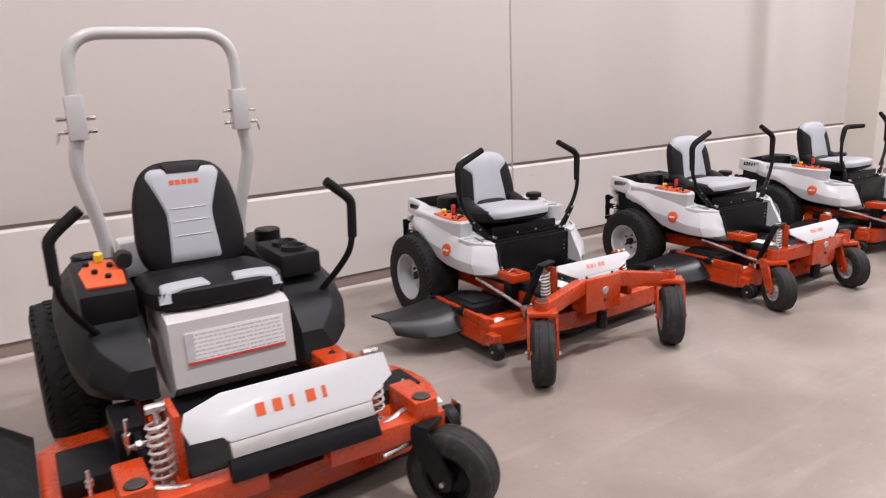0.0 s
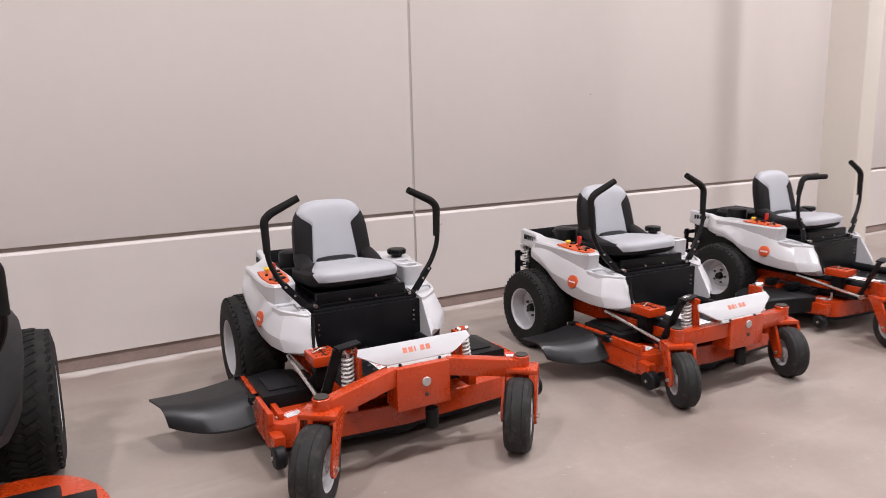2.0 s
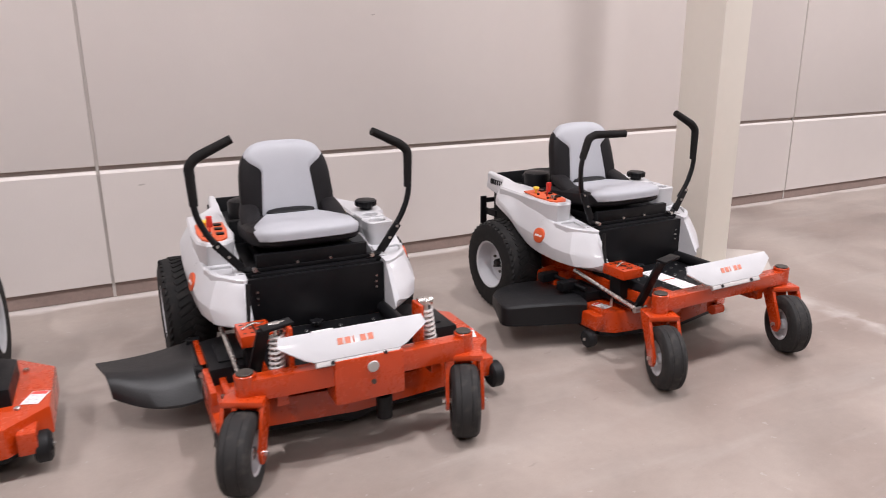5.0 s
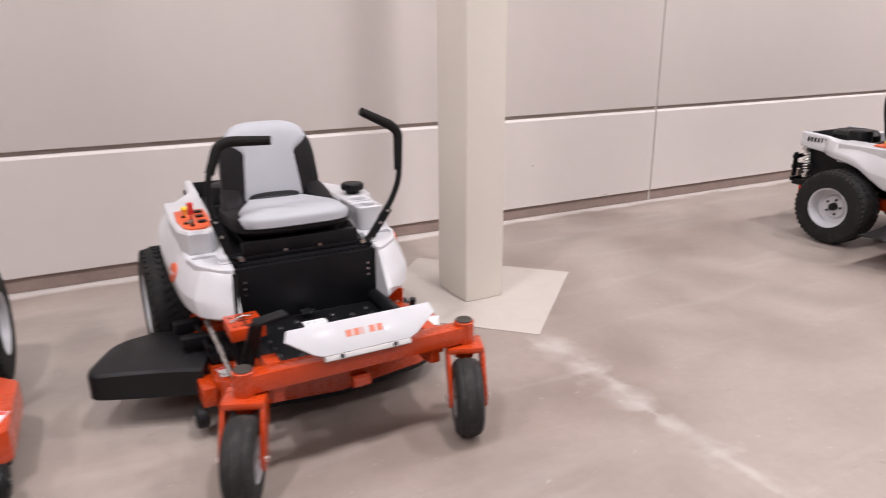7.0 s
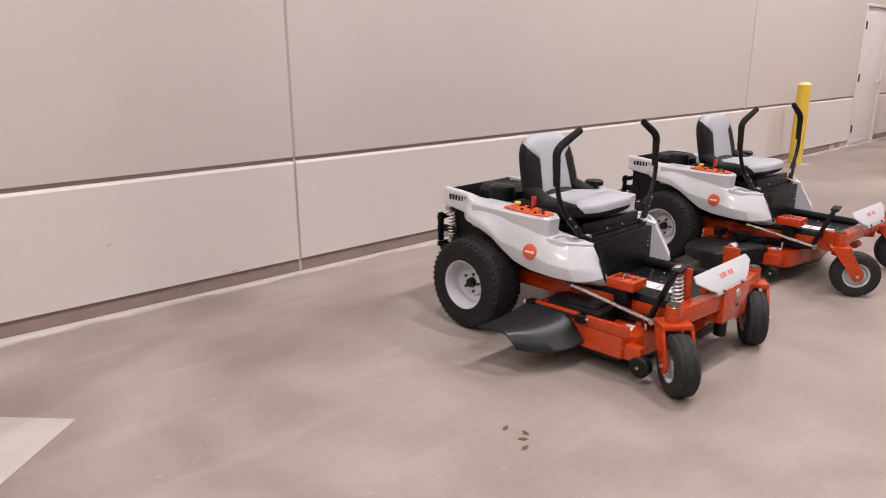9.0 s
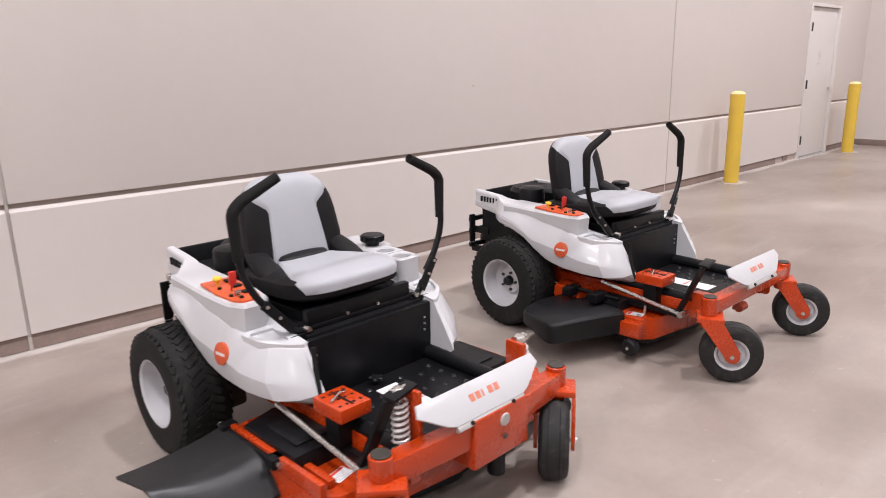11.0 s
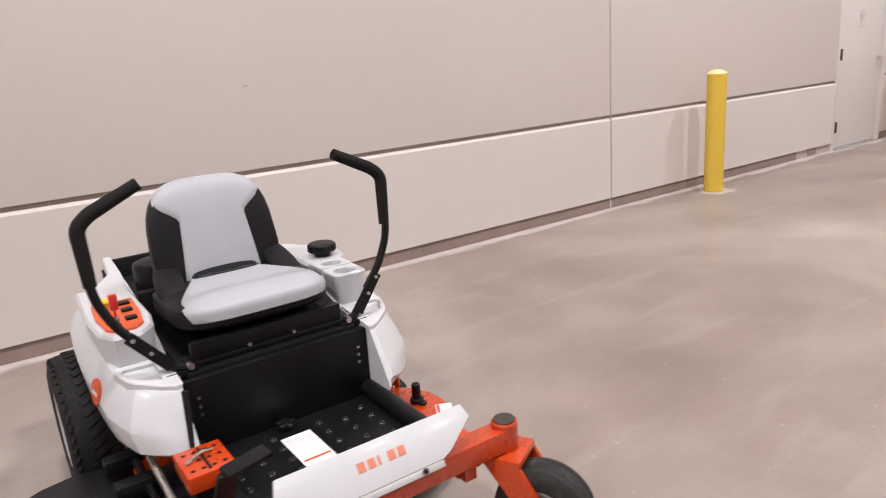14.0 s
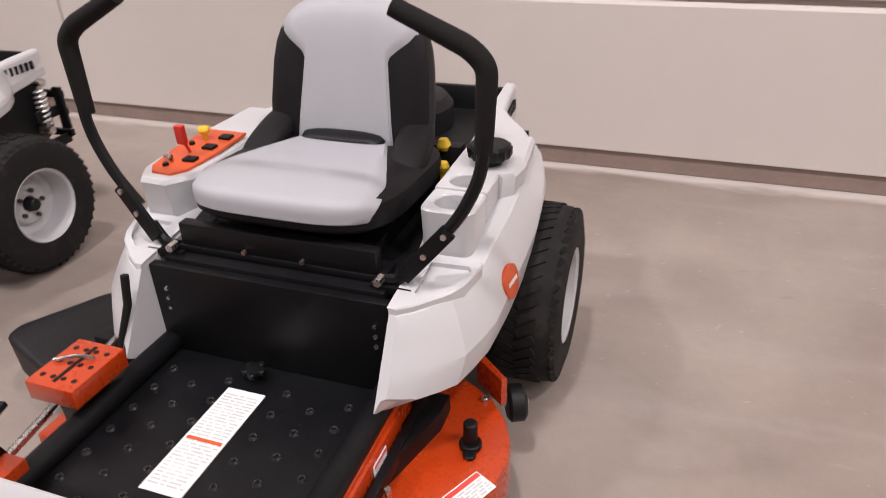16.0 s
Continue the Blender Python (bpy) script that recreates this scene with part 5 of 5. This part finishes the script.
def black_mower(m):
    """The large mower with black fenders, roll bar and grey seat box."""
    t = thing("zero_turn_mower", m, "large black and orange zero-turn mower with grey roll bar", "ride-on mower", "mowers along the wall")
    bm = bmesh.new()
    for s in (-1, 1):
        add_box(bm, s * 0.31 - 0.025, s * 0.31 + 0.025, -0.62, 1.1, 0.26, 0.34, bevel=0.006)
    add_box(bm, -0.55, 0.55, 0.68, 0.74, 0.26, 0.32, bevel=0.006)
    part("main_frame", bm, ORANGE, t, "orange steel main frame")
    for s in (-1, 1):
        wheel_rear(t, s, s * 0.52, 0.78, 0.31, 0.25)
        table = [
            (-0.03, 0.52, 0.28, 0.37, 0.40, 0.36, 0.41, 0.0), (0.04, 0.59, 0.28, 0.45, 0.50, 0.44, 0.37, 0.0), (0.16, 0.66, 0.275, 0.49, 0.55, 0.50, 0.36, 0.01),
            (0.32, 0.73, 0.27, 0.48, 0.565, 0.54, 0.40, 0.015), (0.50, 0.765, 0.27, 0.47, 0.56, 0.55, 0.52, 0.01), (0.76, 0.775, 0.27, 0.46, 0.54, 0.53, 0.62, 0.0),
            (0.98, 0.755, 0.27, 0.43, 0.49, 0.48, 0.64, 0.0), (1.10, 0.70, 0.27, 0.39, 0.43, 0.42, 0.62, 0.0)]
        fe = part("fender", fender_loft(table, s, False), PLASTIC, t, "black moulded plastic fender", angle=21)
        if s > 0:
            cb = add_box(bmesh.new(), 0.285, 0.46, 0.16, 0.52, 0.70, 0.80, bevel=0.018)
            ch = part("cup_console", cb, PLASTIC, fe)
            for y, r in ((0.25, 0.042), (0.37, 0.042)):
                part("cup_rim", add_lathe(bmesh.new(), [(0, 0.003), (r - 0.004, 0.003), (r, 0.012), (r + 0.004, 0.020), (r + 0.012, 0.018), (r + 0.016, 0)], 24, pose(0.375, y, 0.80) @ UPRIGHT), BLACK, ch, "black cup holder rim")
            part("fuel_cap", cyl(0.38, 0.62, 0.775, 0.835, 0.06, 24, 0.006), BLACK, fe)
        else:
            lean = pose(0, 0.30, 0.80, 9, 0, 0) @ pose(0, -0.30, -0.775)
            cb = add_box(bmesh.new(), -0.48, -0.285, 0.14, 0.52, 0.60, 0.775, bevel=0.018, m=lean)
            ch = part("console", cb, PLASTIC, fe)
            part("control_panel", prism([(-0.445, 0.20), (-0.31, 0.19), (-0.30, 0.34), (-0.325, 0.46), (-0.41, 0.47), (-0.455, 0.36)], 0.776, 0.784, 0.002, lean), ORANGE_TRIM, ch, "orange control panel")
            kn = bmesh.new()
            for x, y in ((-0.36, 0.27), (-0.40, 0.33), (-0.34, 0.38), (-0.42, 0.42)):
                add_cyl(kn, x, y, 0.784, 0.80, 0.012, 10)
            bmesh.ops.transform(kn, matrix=lean, verts=kn.verts)
            part("switches", kn, BLACK, ch)
            ck = cyl(-0.37, 0.45, 0.784, 0.82, 0.018, 14)
            bmesh.ops.transform(ck, matrix=lean, verts=ck.verts)
            part("choke_knob", ck, GOLD, ch, "yellow choke knob")
            part("fuel_cap", cyl(-0.40, 0.62, 0.775, 0.835, 0.06, 24, 0.006), BLACK, fe)
    # engine behind the seat
    part("engine", box(-0.26, 0.26, 0.70, 1.15, 0.38, 0.72, bevel=0.03), PLASTIC, t, "black engine cowl")
    part("hood_panel", box(-0.27, -0.12, 0.62, 0.78, 0.70, 0.86, bevel=0.02), WHITE, t, "pale moulded cover beside the seat")
    # seat box: grey upper with label, lower ramp
    sb_ = add_prism(bmesh.new(), [(0.0, 0.690), (-0.055, 0.672), (-0.075, 0.43), (0.02, 0.36), (0.42, 0.36), (0.42, 0.68), (0.06, 0.69)], -0.228, 0.228, 0.0, Matrix(((0, 0, 1, 0), (1, 0, 0, 0), (0, 1, 0, 0), (0, 0, 0, 1))))
    bx = part("seat_box", sb_, SILVER, t, "silver grey seat box")
    lm = pose(0.01, -0.0655, 0.570, 85.3, 0, 0)
    label_sheet(bx, lm, 0.37, 0.12, 7, 0.0)
    rs = box(-0.185, 0.185, -0.062, -0.053, 0.0022, 0.0032, m=lm)
    part("label_stripe", rs, RED_INK, bx, smooth=False)
    part("label_block", box(-0.185, -0.155, -0.05, 0.055, 0.0022, 0.0032, m=lm), INK, bx, smooth=False)
    part("seat_base", box(-0.20, 0.20, 0.06, 0.50, 0.665, 0.70, bevel=0.008), BLACK, t)
    # suspension seat
    cm = pose(0, 0.25, 0.725, -3, 0, 0)
    sx, sy, sz, e = 0.265, 0.265, 0.055, 0.45
    part("seat_cushion", add_pillow(bmesh.new(), sx, sy, sz, e, cm), VINYL, t, "black vinyl seat cushion")
    for s in (-1, 1):
        g = add_patch(bmesh.new(), lambda q: 0.098 - 0.012 * q, -0.250, -0.165, lambda x, y: pillow_top(x + s * 0.135, y, sx, sy, sz, e), 0.005, cm @ pose(s * 0.135, 0, 0))
        part("seat_panel", g, GREY_VINYL, t, "light grey vinyl seat insert")
    bm_ = pose(0, 0.49, 0.958, 75, 0, 0)
    bx_, by_, bz_, be_ = 0.225, 0.245, 0.06, 0.52
    b1 = add_pillow(bmesh.new(), bx_, by_, bz_, be_)
    for v in b1.verts:
        v.co.x *= 1 - 0.18 * max(0.0, v.co.y / by_)
    bmesh.ops.transform(b1, matrix=bm_, verts=b1.verts)
    part("backrest", b1, VINYL, t, "black vinyl backrest")
    btop = lambda x, y: pillow_top(x / (1 - 0.18 * max(0.0, y / by_)), y, bx_, by_, bz_, be_)  # noqa: E731

    def bw(q):
        return 0.112 - 0.012 * min(1.0, q / 0.4) + 0.085 * max(0.0, (q - 0.50) / 0.50) ** 1.2
    part("back_panel", add_patch(bmesh.new(), bw, -0.20, 0.222, btop, 0.006, bm_, lim=lambda y: 0.93 * bx_ * (1 - 0.18 * max(0.0, y / by_)) * (1 - abs(y / by_) ** (2 / be_)) ** (be_ / 2)), GREY_VINYL, t, "light grey vinyl backrest centre")
    part("head_panel", add_patch(bmesh.new(), lambda q: 0.070 + 0.022 * q, 0.185, 0.232, lambda x, y: btop(x, y) + 0.007, 0.004, bm_), VINYL, t)
    nm = bmesh.new()
    for k_ in range(5):
        add_box(nm, -0.062 + k_ * 0.025, -0.043 + k_ * 0.025, 0.135, 0.155, 0.060, 0.0655, m=bm_)
    part("name_bars", nm, ORANGE_TRIM, t, "orange bars in place of lettering", smooth=False)
    seam = bmesh.new()
    for q in (-0.08, -0.02, 0.035):
        add_tube(seam, [bm_ @ Vector((x, q, btop(x, q) + 0.0065)) for x in (-0.07, -0.03, 0, 0.03, 0.07)], 0.0025, 6)
    part("seam", seam, SILVER, t)
    arm = add_tube(bmesh.new(), [(-0.27, 0.47, 0.83), (-0.285, 0.42, 0.84), (-0.29, 0.33, 0.845)], [0.03, 0.035, 0.03], 12)
    part("armrest", arm, PLASTIC, t)
    # roll bar
    lo_pts = lambda s: [(s * 0.30, 0.80, 0.55), (s * 0.30, 0.80, 0.86), (s * 0.375, 0.76, 1.20), (s * 0.345, 0.745, 1.34), (s * 0.345, 0.745, 1.40)]  # noqa: E731
    up = rounded([(-0.345, 0.745, 1.40), (-0.345, 0.745, 1.735), (0.345, 0.745, 1.735), (0.345, 0.745, 1.40)], 0.16, 8)
    part("roll_bar", add_tube(bmesh.new(), up, 0.026, 14), ROPS, t, "light grey folding roll bar")
    for s in (-1, 1):
        part("roll_bar_leg", add_tube(bmesh.new(), rounded(lo_pts(s), 0.10), 0.029, 14), ROPS, t)
        hg = box(s * 0.345 - 0.036, s * 0.345 + 0.036, 0.710, 0.780, 1.30, 1.485, bevel=0.006)
        h_ = part("roll_bar_hinge", hg, ROPS, t)
        bo = bmesh.new()
        for z in (1.335, 1.39):
            add_rod(bo, (s * 0.345 - 0.075, 0.745, z), (s * 0.345 + 0.075, 0.745, z), 0.010, 8)
        add_tube(bo, [(s * 0.42, 0.735, 1.335), (s * 0.43, 0.73, 1.29)], 0.005, 6)
        part("hinge_pin", bo, CHROME, h_, "zinc locking pins")
    # levers
    for s in (-1, 1):
        path = rounded([(s * 0.40, 0.16, 0.58), (s * 0.50, 0.08, 0.72), (s * 0.545, 0.02, 0.82), (s * 0.548, 0.0, 1.02), (s * 0.52, 0.0, 1.05), (s * 0.44, -0.01, 1.115)], 0.06)
        part("steering_bar", add_tube(bmesh.new(), path, 0.0135, 10), BLACK, t, "black bent steering bar")
        gp = rounded([(s * 0.547, 0.012, 0.87), (s * 0.548, 0.0, 1.02), (s * 0.52, 0.0, 1.05), (s * 0.44, -0.01, 1.115)], 0.06)
        part("grip", add_tube(bmesh.new(), gp, 0.0195, 14), GRIP, t, "black foam lever grip")
    # platform and front
    part("floor_pan", box(-0.30, 0.30, -0.60, 0.02, 0.34, 0.365, bevel=0.004), BLACK, t, "black steel foot platform")
    part("platform_knob", cyl(0.03, -0.16, 0.365, 0.40, 0.03, 14, 0.006), BLACK, t)
    pm = pose(0.015, -0.678, 0.497, 64, 0, 0) @ Matrix.Diagonal((1.07, 0.80, 1, 1))
    out = [(-0.30, 0.125), (-0.20, 0.165), (0.20, 0.165), (0.305, 0.160), (0.315, 0.06), (0.235, 0.0), (0.23, -0.02), (-0.20, -0.02), (-0.215, 0.01), (-0.30, 0.01), (-0.315, 0.07)]
    fp = part("foot_plate", prism(out, -0.005, 0.005, 0.003, pm), WHITE, t, "wide bent white foot plate")
    part("plate_lip", box(-0.20, 0.23, -0.078, -0.0205, -0.014, 0.003, bevel=0.003, m=pm), ALU, fp, "grey lower lip")
    part("plate_underside", box(-0.21, 0.24, -0.165, -0.080, -0.05, -0.006, bevel=0.004, m=pm), BLACK, fp)
    tx = bmesh.new()
    for k_, full in enumerate((1, 1, 0, 1, 0)):
        x = -0.115 + k_ * 0.05
        w_ = 0.027 if full else 0.012
        add_box(tx, x, x + w_, 0.045, 0.092, 0.005, 0.0065, m=pm)
    part("name_bars", tx, ORANGE_TRIM, fp, "orange bars in place of lettering", smooth=False)
    for s in (-1, 1):
        spring(t, s * 0.36, -0.50, 0.30, 0.56, r=0.034, turns=7)
        part("shock_bracket", box(s * 0.315 - 0.012, s * 0.315 + 0.012, -0.56, -0.40, 0.30, 0.55, bevel=0.008), ORANGE, t)
        rd = add_rod(bmesh.new(), (s * 0.30, -0.66, 0.36), (s * 0.47, -0.60, 0.385), 0.013, 10)
        add_rod(rd, (s * 0.28, -0.70, 0.28), (s * 0.50, -0.66, 0.29), 0.010, 10)
        part("link_rod", rd, CHROME, t, "zinc-plated suspension link")
        part("axle_arm", box(min(s * 0.10, s * 0.53), max(s * 0.10, s * 0.53), -0.70, -0.62, 0.30, 0.375, bevel=0.008), ORANGE, t)
        part("axle_bracket", box(s * 0.46 - 0.045, s * 0.46 + 0.045, -0.70, -0.50, 0.30, 0.43, bevel=0.01), ORANGE, t)
        caster(t, s * 0.46, -0.66, 0.43, -58 if s > 0 else 235, 0.165, 0.125, 0.11, BLACK, BLACK)
        # height linkage beside the platform
        for a, b, r in (((0.43, -0.20, 0.24), (0.425, -0.24, 0.44), 0.008), ((0.56, -0.33, 0.23), (0.56, -0.34, 0.35), 0.007), ((0.36, -0.36, 0.40), (0.44, -0.38, 0.405), 0.009)):
            a, b = (Vector((s * p[0], p[1], p[2])) for p in (a, b))
            part("height_rod", add_rod(bmesh.new(), a, b, r, 8), CHROME, t, "zinc-plated height rod")
            part("rod_nut", add_rod(bmesh.new(), a.lerp(b, 0.55), a.lerp(b, 0.72), r * 1.9, 6), CHROME, t)
        lb = add_box(bmesh.new(), s * 0.41 - 0.05, s * 0.41 + 0.05, -0.22, 0.02, 0.25, 0.40, bevel=0.012)
        add_box(lb, s * 0.395 - 0.012, s * 0.395 + 0.012, -0.40, -0.20, 0.33, 0.38, bevel=0.005)
        part("link_housing", lb, BLACK, t, "black steel linkage housing")
        part("belt_cover", box(s * 0.52 - 0.12, s * 0.52 + 0.12, -0.26, 0.0, 0.22, 0.285, bevel=0.012), BLACK, t)
    dk = deck(t, -0.70, 0.785, -0.46, 0.25, 0.22, 0.16, True)
    label_sheet(dk, pose(-0.58, -0.40, 0.2215, 0, 0, 10), 0.08, 0.07, 4, 0.2)
    label_sheet(dk, pose(0.68, -0.34, 0.2215, 0, 0, -10), 0.09, 0.05, 4, 0.2)
    part("deck_plate", box(0.60, 0.74, -0.16, 0.02, 0.2205, 0.228, bevel=0.002), BLACK, dk)
    part("lift_arm", add_tube(bmesh.new(), [(0.36, -0.10, 0.42), (0.44, -0.26, 0.36)], 0.03, 12), BLACK, t)
    part("frame_gusset", box(0.30, 0.42, -0.30, -0.02, 0.36, 0.44, bevel=0.01), ORANGE, t)
    roller(t, 0.715, -0.42, 0.06, 0.06, z=0.165)
    for x in (0.675, 0.755):
        part("roller_strap", box(x - 0.004, x + 0.004, -0.455, -0.385, 0.14, 0.235, bevel=0.002), CHROME, t, "zinc roller strap")
    roller(t, -0.70, -0.50, 0.06, 0.06)
    cfl = prism([(0.0, -0.44), (-0.34, -0.40), (-0.40, 0.0), (-0.30, 0.20), (0.0, 0.22)], -0.008, 0.008, 0.004, pose(-0.70, 0, 0.255, 0, 40, 0))
    part("discharge_flap", cfl, RUBBER, t, "black rubber discharge flap")
    return t


black_mower(pose(0.133, -2.06, 0, 0, 0, -1.2))

# dry leaf crumbs on the floor
for x, y, a in ((8.608, -2.383, 20), (8.64, -2.46, 80), (8.60, -2.48, 140), (8.557, -2.53, 10)):
    lf = bmesh.new()
    add_loft(lf, [[(-0.02, 0, 0.0005), (-0.02, 0.003, 0.002), (-0.02, 0.003, 0.0005)], [(0, -0.010, 0.0005), (0, 0.004, 0.009), (0, 0.014, 0.0005)], [(0.02, 0.0, 0.0005), (0.02, 0.003, 0.006), (0.02, 0.004, 0.0005)]])
    bmesh.ops.transform(lf, matrix=pose(x, y, 0.0005, 0, 0, a), verts=lf.verts)
    tagged(new("leaf", finish("leaf", lf, LEAF)), "crumpled dry brown leaf lying on the floor", "leaf", "leaf crumbs")
